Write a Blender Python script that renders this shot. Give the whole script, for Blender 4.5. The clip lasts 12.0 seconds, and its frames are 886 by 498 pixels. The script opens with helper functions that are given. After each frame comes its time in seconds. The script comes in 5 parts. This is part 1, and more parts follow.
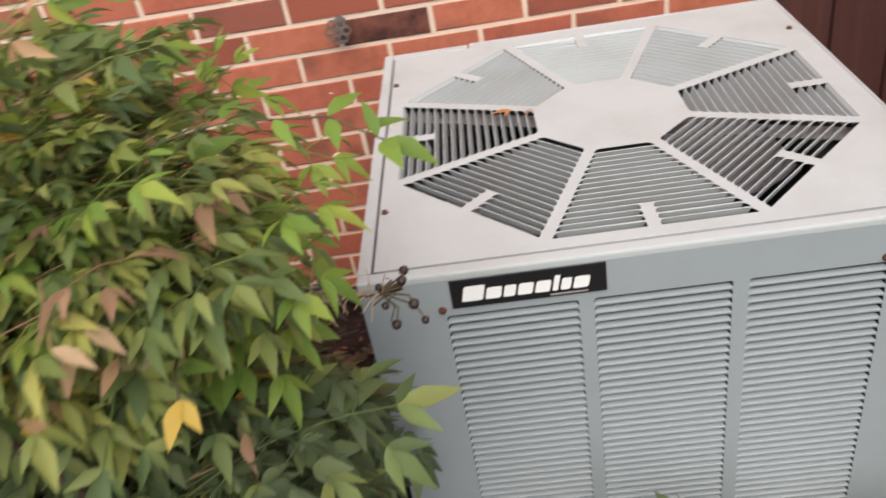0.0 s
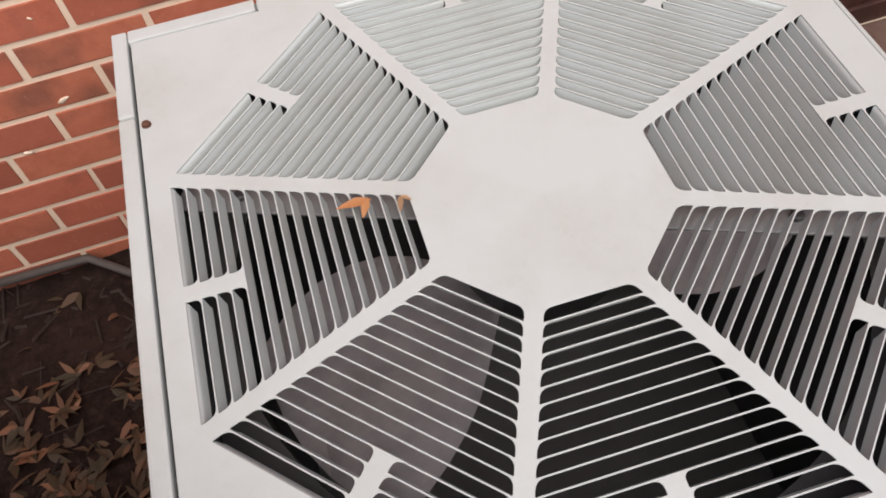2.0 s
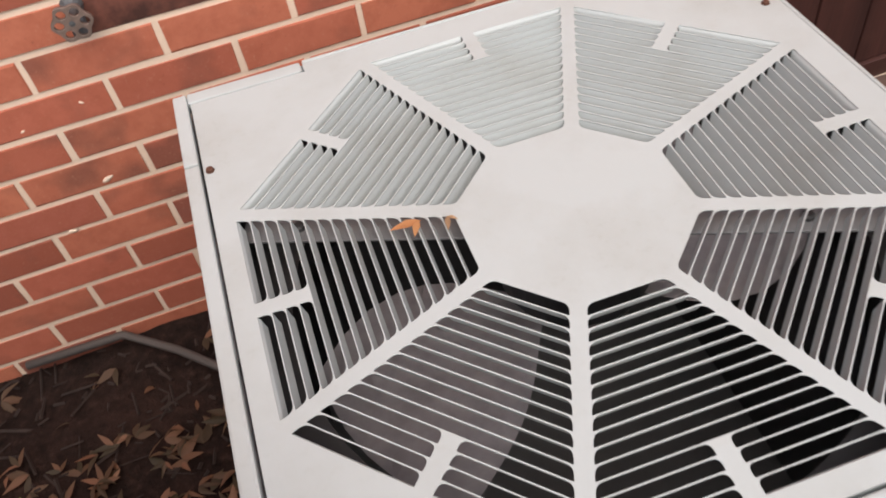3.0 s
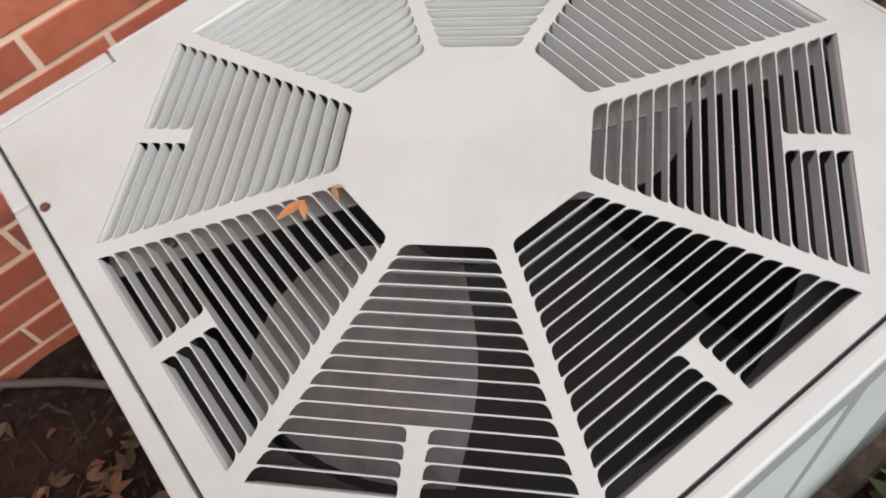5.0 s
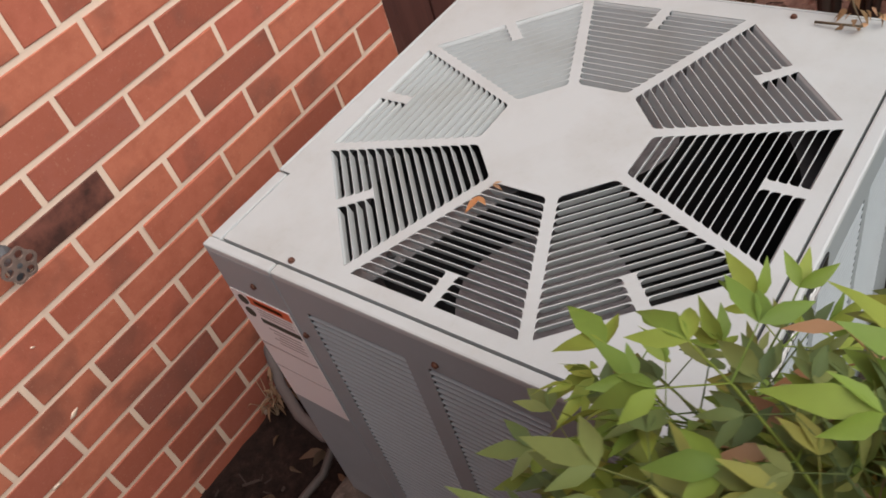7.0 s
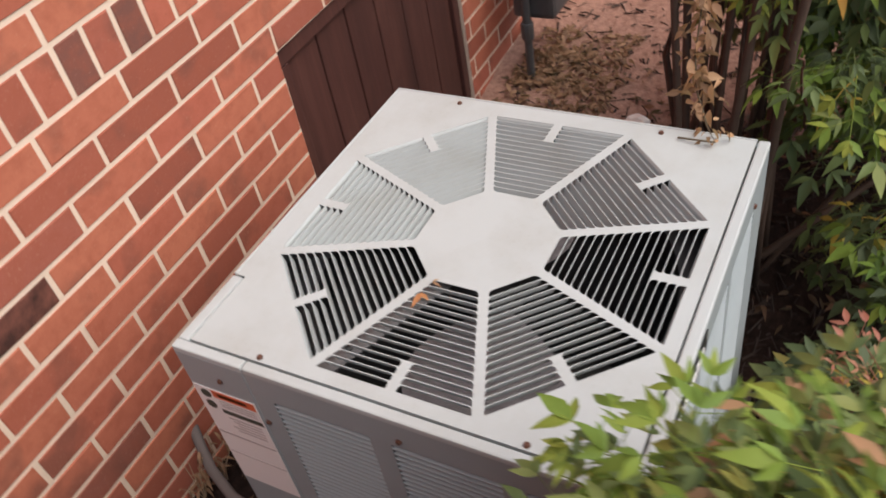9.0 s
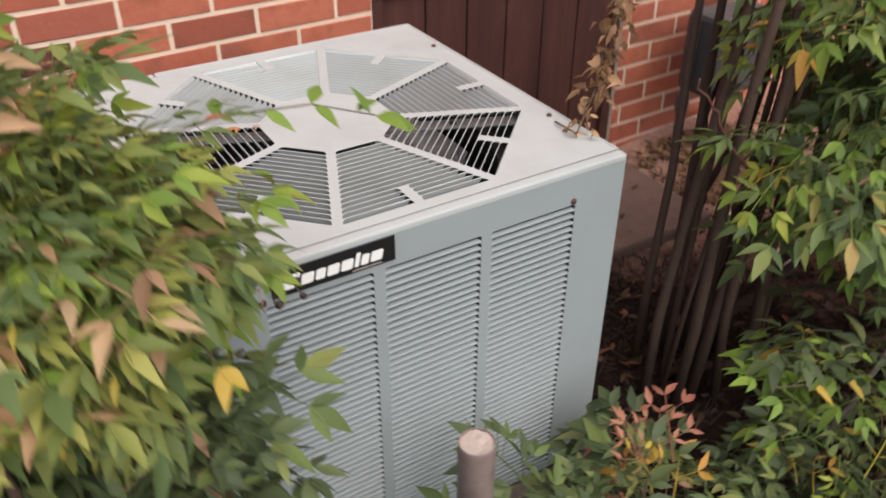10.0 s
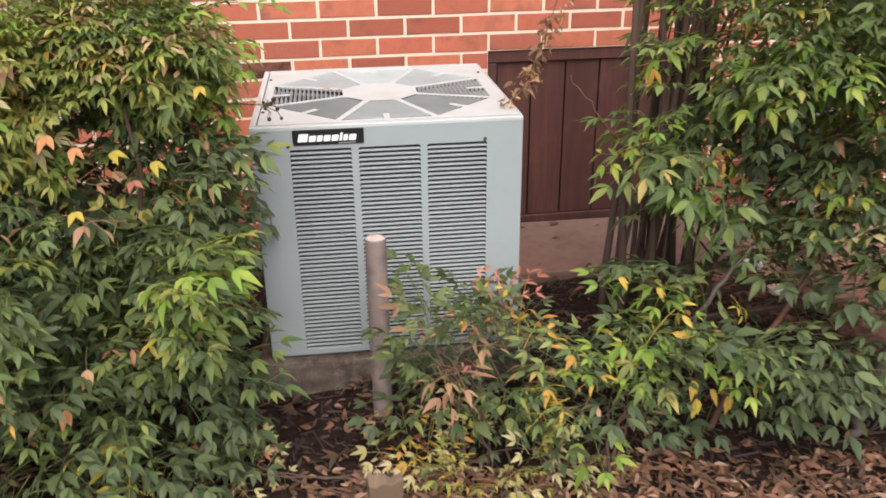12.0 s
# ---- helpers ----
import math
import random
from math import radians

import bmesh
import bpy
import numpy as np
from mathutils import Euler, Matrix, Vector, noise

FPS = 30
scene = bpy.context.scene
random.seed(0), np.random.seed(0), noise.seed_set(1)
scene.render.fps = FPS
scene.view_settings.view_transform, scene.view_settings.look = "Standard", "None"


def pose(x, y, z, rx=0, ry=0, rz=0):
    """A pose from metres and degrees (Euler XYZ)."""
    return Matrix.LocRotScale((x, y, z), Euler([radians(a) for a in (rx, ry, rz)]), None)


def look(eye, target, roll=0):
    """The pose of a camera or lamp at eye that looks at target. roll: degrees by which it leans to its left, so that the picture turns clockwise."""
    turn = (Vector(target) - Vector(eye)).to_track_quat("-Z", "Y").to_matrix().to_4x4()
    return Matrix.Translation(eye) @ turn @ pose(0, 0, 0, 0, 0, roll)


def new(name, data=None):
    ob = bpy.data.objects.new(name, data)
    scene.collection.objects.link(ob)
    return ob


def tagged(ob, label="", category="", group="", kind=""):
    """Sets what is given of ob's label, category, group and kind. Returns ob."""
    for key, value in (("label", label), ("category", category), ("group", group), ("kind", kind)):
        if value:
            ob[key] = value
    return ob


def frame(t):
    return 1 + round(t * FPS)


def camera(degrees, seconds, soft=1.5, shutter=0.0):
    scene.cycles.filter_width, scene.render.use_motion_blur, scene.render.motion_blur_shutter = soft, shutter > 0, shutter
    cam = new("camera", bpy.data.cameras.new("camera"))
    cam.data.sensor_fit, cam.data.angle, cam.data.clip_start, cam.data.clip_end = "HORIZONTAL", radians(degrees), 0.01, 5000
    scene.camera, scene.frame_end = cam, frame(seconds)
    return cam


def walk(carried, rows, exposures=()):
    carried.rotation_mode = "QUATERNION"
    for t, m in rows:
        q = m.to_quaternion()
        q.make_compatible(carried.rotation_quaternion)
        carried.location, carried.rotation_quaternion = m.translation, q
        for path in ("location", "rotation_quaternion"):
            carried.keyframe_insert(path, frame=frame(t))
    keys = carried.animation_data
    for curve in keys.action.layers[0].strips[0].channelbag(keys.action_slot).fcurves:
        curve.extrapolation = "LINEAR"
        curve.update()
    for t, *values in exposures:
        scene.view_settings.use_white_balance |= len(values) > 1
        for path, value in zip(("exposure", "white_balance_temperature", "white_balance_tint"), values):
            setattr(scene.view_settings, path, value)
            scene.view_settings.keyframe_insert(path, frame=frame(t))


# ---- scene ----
# ---------------------------------------------------------------- camera
TOP = 0.745          # height of the cabinet's top above the ground
LENS = 56.0
cam = camera(LENS, 12.0, soft=1.7, shutter=0.35)
ROWS = [
    (0.0, -0.1639, -1.0738, 0.5327, 55.50, 8.71, -0.51),
    (0.5, -0.1942, -0.8738, 0.5144, 51.98, 6.56, -9.60),
    (0.9, -0.1642, -0.6493, 0.5232, 44.93, 4.38, -11.92),
    (1.0, -0.1508, -0.5928, 0.5306, 42.96, 4.66, -12.17),
    (1.1, -0.1422, -0.5420, 0.5395, 41.69, 4.48, -12.46),
    (1.5, -0.1315, -0.4275, 0.5463, 38.08, 4.97, -14.36),
    (2.0, -0.1499, -0.3954, 0.5433, 34.17, 4.93, -16.21),
    (2.5, -0.1753, -0.4010, 0.5460, 35.08, 5.45, -16.39),
    (3.0, -0.2162, -0.4793, 0.5537, 40.99, 6.56, -18.16),
    (3.2, -0.2204, -0.5063, 0.5451, 42.19, 6.59, -20.16),
    (4.8, -0.2104, -0.3991, 0.5516, 32.91, 9.25, -35.26),
    (5.0, -0.2102, -0.3911, 0.5345, 31.61, 9.07, -36.98),
    (5.2, -0.2161, -0.3648, 0.5331, 29.56, 8.84, -40.46),
    (5.4, -0.2313, -0.3354, 0.5479, 28.88, 10.27, -40.52),
    (5.5, -0.2397, -0.3173, 0.5577, 28.50, 10.14, -39.77),
    (5.7, -0.2711, -0.3150, 0.5599, 31.01, 10.44, -38.58),
    (6.0, -0.3855, -0.3695, 0.5652, 38.96, 14.21, -42.50),
    (6.2, -0.4632, -0.4282, 0.6185, 40.38, 17.58, -48.48),
    (6.5, -0.5553, -0.4795, 0.6229, 43.29, 16.05, -52.17),
    (6.7, -0.6167, -0.4980, 0.6268, 44.66, 14.41, -52.40),
    (8.3, -0.7632, -0.3126, 0.8492, 39.92, 12.96, -72.31),
    (8.5, -0.7844, -0.3344, 0.8499, 41.27, 12.36, -71.33),
    (9.0, -0.7945, -0.4653, 0.8250, 47.33, 8.58, -63.34),
    (9.2, -0.7535, -0.5987, 0.7739, 49.39, 6.93, -57.15),
    (9.5, -0.6269, -0.8156, 0.6587, 50.31, 4.53, -45.15),
    (9.8, -0.5224, -0.9998, 0.6171, 51.31, 1.65, -36.45),
    (10.0, -0.4821, -1.1448, 0.5819, 55.88, -0.22, -31.34),
    (10.5, -0.3332, -1.4944, 0.5538, 57.9, 0.62, -17.73),
    (11.0, -0.1823, -1.7784, 0.5628, 60.36, 2.7, -11.29),
    (11.5, -0.1923, -2.0931, 0.5473, 64.6, 1.91, -9.78),
    (12.0, -0.1322, -2.3273, 0.5316, 66.34, 0.57, -7.77),
]
# the clip's camera darkens and brightens its picture on the way
STOPS = [(0.0, 0.34), (0.5, -0.13), (1.0, -0.13), (1.5, 0.07), (2.5, 0.34), (3.2, 0.27), (5.0, 0.27), (6.0, 0.27), (6.5, 0.04), (8.5, 0.17), (9.5, 0.28), (10.0, 0.26), (10.5, 0.39), (11.0, 0.52), (11.5, 0.77), (12.0, 0.74)]
walk(cam, [(t, pose(x, y, z + TOP, rx, ry, rz)) for t, x, y, z, rx, ry, rz in ROWS], STOPS)

# ---------------------------------------------------------------- world and light
world = bpy.data.worlds.new("overcast_world")
scene.world = world
world.use_nodes = True
wn = world.node_tree.nodes
sky = wn.new("ShaderNodeTexSky")
sky.sky_type = "NISHITA"
sky.sun_disc = False
sky.sun_elevation = radians(55)
sky.sun_rotation = radians(180)
sky.air_density, sky.dust_density, sky.ozone_density = 1.0, 4.0, 1.0
world.node_tree.links.new(sky.outputs[0], wn["Background"].inputs[0])
wn["Background"].inputs[1].default_value = 0.13

sun_data = bpy.data.lights.new("sun", "SUN")
sun_data.energy, sun_data.angle, sun_data.color = 2.35, radians(80), (1.0, 0.962, 0.91)
sun = new("sun", sun_data)
sun.matrix_world = look((0.0, -1.9, 2.7), (0, 0, 0))


# ---------------------------------------------------------------- materials
def mat(name, rough=0.6, metal=0.0):
    m = bpy.data.materials.new(name)
    m.use_nodes = True
    nt = m.node_tree
    b = nt.nodes["Principled BSDF"]
    b.inputs["Roughness"].default_value = rough
    b.inputs["Metallic"].default_value = metal
    return m, nt, b


def add(nt, kind, **inputs):
    n = nt.nodes.new(kind)
    for k, v in inputs.items():
        n.inputs[k.replace("_", " ")].default_value = v
    return n


def coords(nt, out="Object"):
    return nt.nodes.new("ShaderNodeTexCoord").outputs[out]


def noise_of(nt, vec, scale, detail=4.0, rough=0.6):
    n = add(nt, "ShaderNodeTexNoise", Scale=scale, Detail=detail, Roughness=rough)
    nt.links.new(vec, n.inputs["Vector"])
    return n.outputs["Fac"]


def ramp(nt, fac, stops):
    r = nt.nodes.new("ShaderNodeValToRGB")
    el = r.color_ramp.elements
    while len(el) < len(stops):
        el.new(0.5)
    for e, (p, c) in zip(el, stops):
        e.position, e.color = p, (*c, 1)
    nt.links.new(fac, r.inputs[0])
    return r.outputs[0]


def mixc(nt, fac, a, b, mode="MIX"):
    m = nt.nodes.new("ShaderNodeMix")
    m.data_type, m.blend_type = "RGBA", mode
    for s, v in ((m.inputs[0], fac), (m.inputs[6], a), (m.inputs[7], b)):
        if hasattr(v, "links"):
            nt.links.new(v, s)
        elif isinstance(v, tuple):
            s.default_value = (*v, 1)
        else:
            s.default_value = v
    return m.outputs[2]


def math2(nt, op, a, b):
    m = nt.nodes.new("ShaderNodeMath")
    m.operation = op
    for s, v in zip(m.inputs, (a, b)):
        if hasattr(v, "links"):
            nt.links.new(v, s)
        else:
            s.default_value = v
    return m.outputs[0]


def bump(nt, b, height, strength=0.3, dist=0.002):
    n = add(nt, "ShaderNodeBump", Strength=strength, Distance=dist)
    nt.links.new(height, n.inputs["Height"])
    nt.links.new(n.outputs[0], b.inputs["Normal"])


def paint_material(name, col, dirt=(0.36, 0.33, 0.28), amount=0.35, rough=0.42):
    m, nt, b = mat(name, rough)
    v = coords(nt)
    big = noise_of(nt, v, 7, 6)
    fine = noise_of(nt, v, 90, 3)
    f = ramp(nt, big, [(0.45, (0, 0, 0)), (0.75, (1, 1, 1))])
    f2 = ramp(nt, fine, [(0.55, (0, 0, 0)), (0.8, (1, 1, 1))])
    g = mixc(nt, 0.5, f, f2, "MULTIPLY")
    c = mixc(nt, math2(nt, "MULTIPLY", g, amount), col, dirt)
    nt.links.new(c, b.inputs["Base Color"])
    r = math2(nt, "ADD", math2(nt, "MULTIPLY", big, 0.25), rough - 0.1)
    nt.links.new(r, b.inputs["Roughness"])
    bump(nt, b, fine, 0.08, 0.001)
    return m


def plain_material(name, col, rough=0.6, metal=0.0, vary=0.25, scale=60, bumpy=0.2):
    m, nt, b = mat(name, rough, metal)
    v = coords(nt)
    n1 = noise_of(nt, v, scale, 5)
    n2 = noise_of(nt, v, scale * 0.13, 3)
    k = math2(nt, "ADD", math2(nt, "MULTIPLY", n1, vary), math2(nt, "MULTIPLY", n2, vary))
    c = mixc(nt, k, tuple(min(1, x * (1 + vary * 0.5)) for x in col), tuple(x * (1 - vary) for x in col))
    nt.links.new(c, b.inputs["Base Color"])
    if bumpy:
        bump(nt, b, n1, bumpy, 0.0015)
    return m


def brick_material():
    m, nt, b = mat("red_brick", 0.85)
    info = nt.nodes.new("ShaderNodeObjectInfo")
    v = coords(nt)
    shift = nt.nodes.new("ShaderNodeVectorMath")
    shift.operation = "ADD"
    nt.links.new(v, shift.inputs[0])
    spread = nt.nodes.new("ShaderNodeVectorMath")
    spread.operation = "SCALE"
    spread.inputs["Scale"].default_value = 7.3
    nt.links.new(info.outputs["Location"], spread.inputs[0])
    nt.links.new(spread.outputs[0], shift.inputs[1])
    v = shift.outputs[0]
    base = ramp(nt, info.outputs["Random"], [(0.0, (0.29, 0.080, 0.048)), (0.25, (0.42, 0.118, 0.070)), (0.5, (0.50, 0.160, 0.090)), (0.75, (0.45, 0.122, 0.075)), (0.9, (0.35, 0.104, 0.067)), (1.0, (0.18, 0.070, 0.052))])
    n0 = noise_of(nt, v, 9, 3, 0.5)
    n1 = noise_of(nt, v, 30, 6, 0.65)
    n2 = noise_of(nt, v, 190, 4, 0.7)
    c = mixc(nt, ramp(nt, n1, [(0.42, (0, 0, 0)), (0.75, (0.6, 0.6, 0.6))]), base, (0.33, 0.085, 0.045))
    c = mixc(nt, ramp(nt, n0, [(0.55, (0, 0, 0)), (0.72, (0.6, 0.6, 0.6))]), c, (0.15, 0.062, 0.044))
    c = mixc(nt, ramp(nt, n2, [(0.60, (0, 0, 0)), (0.80, (0.55, 0.55, 0.55))]), c, (0.60, 0.33, 0.22))
    c = mixc(nt, ramp(nt, n2, [(0.24, (0.6, 0.6, 0.6)), (0.36, (0, 0, 0))]), c, (0.12, 0.04, 0.03))
    nt.links.new(c, b.inputs["Base Color"])
    bump(nt, b, math2(nt, "ADD", n1, math2(nt, "MULTIPLY", n2, 0.5)), 0.5, 0.003)
    return m


def leaf_material(name, stops, rough=0.5, shared=0.45):
    m, nt, b = mat(name, rough)
    b.inputs["Specular IOR Level"].default_value = 0.24
    geo = nt.nodes.new("ShaderNodeNewGeometry")
    info = nt.nodes.new("ShaderNodeObjectInfo")
    v = coords(nt)
    k = math2(nt, "ADD", math2(nt, "MULTIPLY", geo.outputs["Random Per Island"], 1 - shared), math2(nt, "MULTIPLY", info.outputs["Random"], shared))
    c = ramp(nt, k, stops)
    n = noise_of(nt, v, 90, 4)
    c = mixc(nt, math2(nt, "MULTIPLY", n, 0.3), c, (0.03, 0.05, 0.012))
    c = mixc(nt, 0.15, c, (0.21, 0.17, 0.125))
    nt.links.new(c, b.inputs["Base Color"])
    bump(nt, b, n, 0.15, 0.001)
    tr = nt.nodes.new("ShaderNodeBsdfTranslucent")
    lit = mixc(nt, 0.3, c, (0.52, 0.57, 0.17))
    nt.links.new(lit, tr.inputs[0])
    mx = nt.nodes.new("ShaderNodeMixShader")
    mx.inputs[0].default_value = 0.28
    nt.links.new(b.outputs[0], mx.inputs[1])
    nt.links.new(tr.outputs[0], mx.inputs[2])
    nt.links.new(mx.outputs[0], nt.nodes["Material Output"].inputs[0])
    return m


def concrete_material():
    """Old concrete: damp dark patches, paler worn spots and grit."""
    m, nt, b = mat("weathered_concrete", 0.9)
    b.inputs["Specular IOR Level"].default_value = 0.2
    v = coords(nt)
    n1 = noise_of(nt, v, 11, 5, 0.65)
    n2 = noise_of(nt, v, 48, 5, 0.7)
    n3 = noise_of(nt, v, 260, 3, 0.7)
    c = ramp(nt, n1, [(0.32, (0.040, 0.030, 0.025)), (0.5, (0.105, 0.082, 0.068)), (0.7, (0.19, 0.145, 0.12))])
    c = mixc(nt, ramp(nt, n2, [(0.52, (0, 0, 0)), (0.74, (0.6, 0.6, 0.6))]), c, (0.27, 0.205, 0.17))
    c = mixc(nt, ramp(nt, n3, [(0.28, (0.5, 0.5, 0.5)), (0.42, (0, 0, 0))]), c, (0.035, 0.028, 0.024))
    nt.links.new(c, b.inputs["Base Color"])
    bump(nt, b, math2(nt, "ADD", n2, math2(nt, "MULTIPLY", n3, 0.5)), 0.6, 0.004)
    return m


def wood_material():
    """Painted red-brown boards with upright grain and faded streaks."""
    m, nt, b = mat("red_brown_boards", 0.55)
    v = coords(nt)
    stretch = nt.nodes.new("ShaderNodeVectorMath")
    stretch.operation = "MULTIPLY"
    nt.links.new(v, stretch.inputs[0])
    stretch.inputs[1].default_value = (1.0, 1.0, 0.05)
    grain = noise_of(nt, stretch.outputs[0], 130, 5, 0.65)
    streak = noise_of(nt, stretch.outputs[0], 16, 4, 0.6)
    blotch = noise_of(nt, v, 7, 4, 0.6)
    c = ramp(nt, streak, [(0.3, (0.050, 0.019, 0.016)), (0.55, (0.082, 0.030, 0.024)), (0.8, (0.130, 0.052, 0.040))])
    c = mixc(nt, ramp(nt, grain, [(0.5, (0, 0, 0)), (0.75, (0.5, 0.5, 0.5))]), c, (0.035, 0.014, 0.012))
    c = mixc(nt, ramp(nt, blotch, [(0.55, (0, 0, 0)), (0.8, (0.35, 0.35, 0.35))]), c, (0.17, 0.075, 0.055))
    nt.links.new(c, b.inputs["Base Color"])
    bump(nt, b, grain, 0.35, 0.002)
    return m


def soil_material():
    m, nt, b = mat("dark_soil", 0.95)
    b.inputs["Specular IOR Level"].default_value = 0.12
    v = coords(nt)
    n1 = noise_of(nt, v, 3.5, 6, 0.7)
    n2 = noise_of(nt, v, 45, 6, 0.75)
    n3 = noise_of(nt, v, 240, 3, 0.7)
    c = ramp(nt, n2, [(0.3, (0.008, 0.005, 0.004)), (0.55, (0.026, 0.015, 0.012)), (0.8, (0.075, 0.042, 0.032))])
    c = mixc(nt, ramp(nt, n1, [(0.5, (0, 0, 0)), (0.72, (0.4, 0.4, 0.4))]), c, (0.08, 0.042, 0.032))
    # pinkish dirt beyond the slab, paled further to paint the sunlight on it
    sep = nt.nodes.new("ShaderNodeSeparateXYZ")
    nt.links.new(v, sep.inputs[0])
    far = math2(nt, "ADD", math2(nt, "ADD", math2(nt, "MULTIPLY", sep.outputs["X"], 0.8), math2(nt, "MULTIPLY", sep.outputs["Y"], 0.6)), math2(nt, "MULTIPLY", n1, 1.2))
    pale = ramp(nt, n2, [(0.3, (0.25, 0.138, 0.102)), (0.7, (0.56, 0.325, 0.245))])
    c = mixc(nt, ramp(nt, math2(nt, "MULTIPLY", far, 0.4), [(0.57, (0, 0, 0)), (0.72, (1, 1, 1))]), c, pale)
    nt.links.new(c, b.inputs["Base Color"])
    bump(nt, b, math2(nt, "ADD", n2, math2(nt, "MULTIPLY", n3, 0.4)), 0.9, 0.012)
    return m


# one enamel in two tones: lid painted as lit from above, sides as shaded
PAINT = paint_material("lit_enamel", (0.456, 0.486, 0.484), (0.30, 0.28, 0.24), 0.7)
PAINT_SHADED = paint_material("shaded_enamel", (0.30, 0.335, 0.348), (0.20, 0.20, 0.19))
DARK = plain_material("dark_coil", (0.06, 0.058, 0.060), 0.7, vary=0.4, scale=120)
# deck metal, its colour darkened to stand in for shade under the grille
DECK = plain_material("shaded_deck", (0.060, 0.057, 0.058), 0.6, 0.2, vary=0.6, scale=30)
BLADE = plain_material("fan_blade_metal", (0.48, 0.445, 0.46), 0.5, 0.1, vary=0.6, scale=42, bumpy=0.05)
PAN = plain_material("pan_grey", (0.13, 0.125, 0.122), 0.8, vary=0.5, scale=20)
STRAP = plain_material("dull_steel_strap", (0.23, 0.225, 0.23), 0.55, 0.4, vary=0.4, scale=60, bumpy=0.1)
MOTOR = plain_material("motor_black", (0.035, 0.035, 0.037), 0.5)
BLACK = plain_material("label_black", (0.012, 0.012, 0.013), 0.35, vary=0.1, bumpy=0)
WHITE = plain_material("label_white", (0.82, 0.82, 0.80), 0.45, vary=0.06, bumpy=0)
RUST = plain_material("rusty_screw", (0.13, 0.055, 0.035), 0.7, 0.3, vary=0.5, scale=300)
STICKER = plain_material("sticker_paper", (0.74, 0.69, 0.67), 0.5, vary=0.12, scale=40, bumpy=0.02)
ORANGE = plain_material("sticker_orange", (0.62, 0.13, 0.05), 0.5, vary=0.1, bumpy=0)
GREEN = plain_material("sticker_dark", (0.03, 0.045, 0.035), 0.5, vary=0.1, bumpy=0)
GREY_BARK = plain_material("greyish_bark", (0.105, 0.080, 0.070), 0.8, vary=0.6, scale=50, bumpy=0.6)
GREYBAR = plain_material("sticker_grey", (0.36, 0.31, 0.30), 0.5, vary=0.1, bumpy=0)
BRICK = brick_material()
BROWN_BRICK = plain_material("brown_brick", (0.36, 0.125, 0.085), 0.85, vary=0.85, scale=26, bumpy=0.5)
MORTAR = plain_material("pale_mortar", (0.76, 0.60, 0.47), 0.9, vary=0.3, scale=140, bumpy=0.5)
WOOD = wood_material()
CONCRETE = concrete_material()
PINK_CONCRETE = plain_material("pinkish_concrete", (0.215, 0.128, 0.10), 0.9, vary=0.6, scale=24, bumpy=0.5)
PIPE = plain_material("weathered_pipe", (0.42, 0.32, 0.295), 0.5, 0.1, vary=0.75, scale=18, bumpy=0.25)
MORTAR_FILL = plain_material("pipe_fill", (0.50, 0.40, 0.35), 0.9, vary=0.5, scale=110, bumpy=0.6)
STAKE = plain_material("weathered_stake", (0.15, 0.098, 0.064), 0.85, vary=0.4, scale=40, bumpy=0.5)
GALV = plain_material("grey_iron", (0.13, 0.135, 0.14), 0.5, 0.5, vary=0.4, scale=60)
CRUMBS = plain_material("bark_crumbs", (0.055, 0.032, 0.024), 0.9, vary=0.7, scale=18, bumpy=0.3)
LAGGING = plain_material("dusty_lagging", (0.13, 0.105, 0.096), 0.8, vary=0.4, scale=40)
HOSE = plain_material("dusty_hose", (0.075, 0.060, 0.053), 0.7, vary=0.4, scale=40)
PALE = plain_material("chalky_stone", (0.84, 0.77, 0.70), 0.9, vary=0.3, scale=60, bumpy=0.4)
RUSTY_IRON = plain_material("rusty_iron", (0.24, 0.17, 0.14), 0.7, 0.2, vary=0.6, scale=120, bumpy=0.5)
SOIL = soil_material()
BARK = plain_material("cane_bark", (0.100, 0.060, 0.043), 0.85, vary=0.55, scale=60, bumpy=0.6)
TWIG = plain_material("green_stalk", (0.10, 0.072, 0.036), 0.7, vary=0.5, scale=80, bumpy=0.1)
STRAW = plain_material("straw_twig", (0.46, 0.33, 0.21), 0.8, vary=0.4, scale=90)
BERRY = plain_material("dried_berry", (0.035, 0.018, 0.014), 0.5, vary=0.5, scale=200)
REDBARK = plain_material("peeling_red_bark", (0.15, 0.065, 0.045), 0.8, vary=0.6, scale=50, bumpy=0.6)
LEAF = leaf_material("nandina_leaf", [(0.0, (0.044, 0.086, 0.030)), (0.3, (0.094, 0.162, 0.050)), (0.55, (0.182, 0.255, 0.069)), (0.78, (0.308, 0.338, 0.088)), (0.92, (0.495, 0.392, 0.112)), (1.0, (0.638, 0.294, 0.125))])
# dark green leaf; in low and inner foliage its darkness also stands for shade
LEAF_DARK = leaf_material("dark_green_shade_leaf", [(0.0, (0.031, 0.059, 0.029)), (0.5, (0.073, 0.120, 0.047)), (0.85, (0.143, 0.191, 0.065)), (1.0, (0.297, 0.294, 0.104))])
LEAF_YELLOW = leaf_material("yellow_leaf", [(0.0, (0.46, 0.38, 0.055)), (0.4, (0.64, 0.48, 0.066)), (0.75, (0.72, 0.36, 0.055)), (1.0, (0.66, 0.21, 0.08))])
LEAF_RED = leaf_material("red_leaf", [(0.0, (0.34, 0.085, 0.060)), (0.5, (0.52, 0.17, 0.12)), (1.0, (0.62, 0.32, 0.19))])
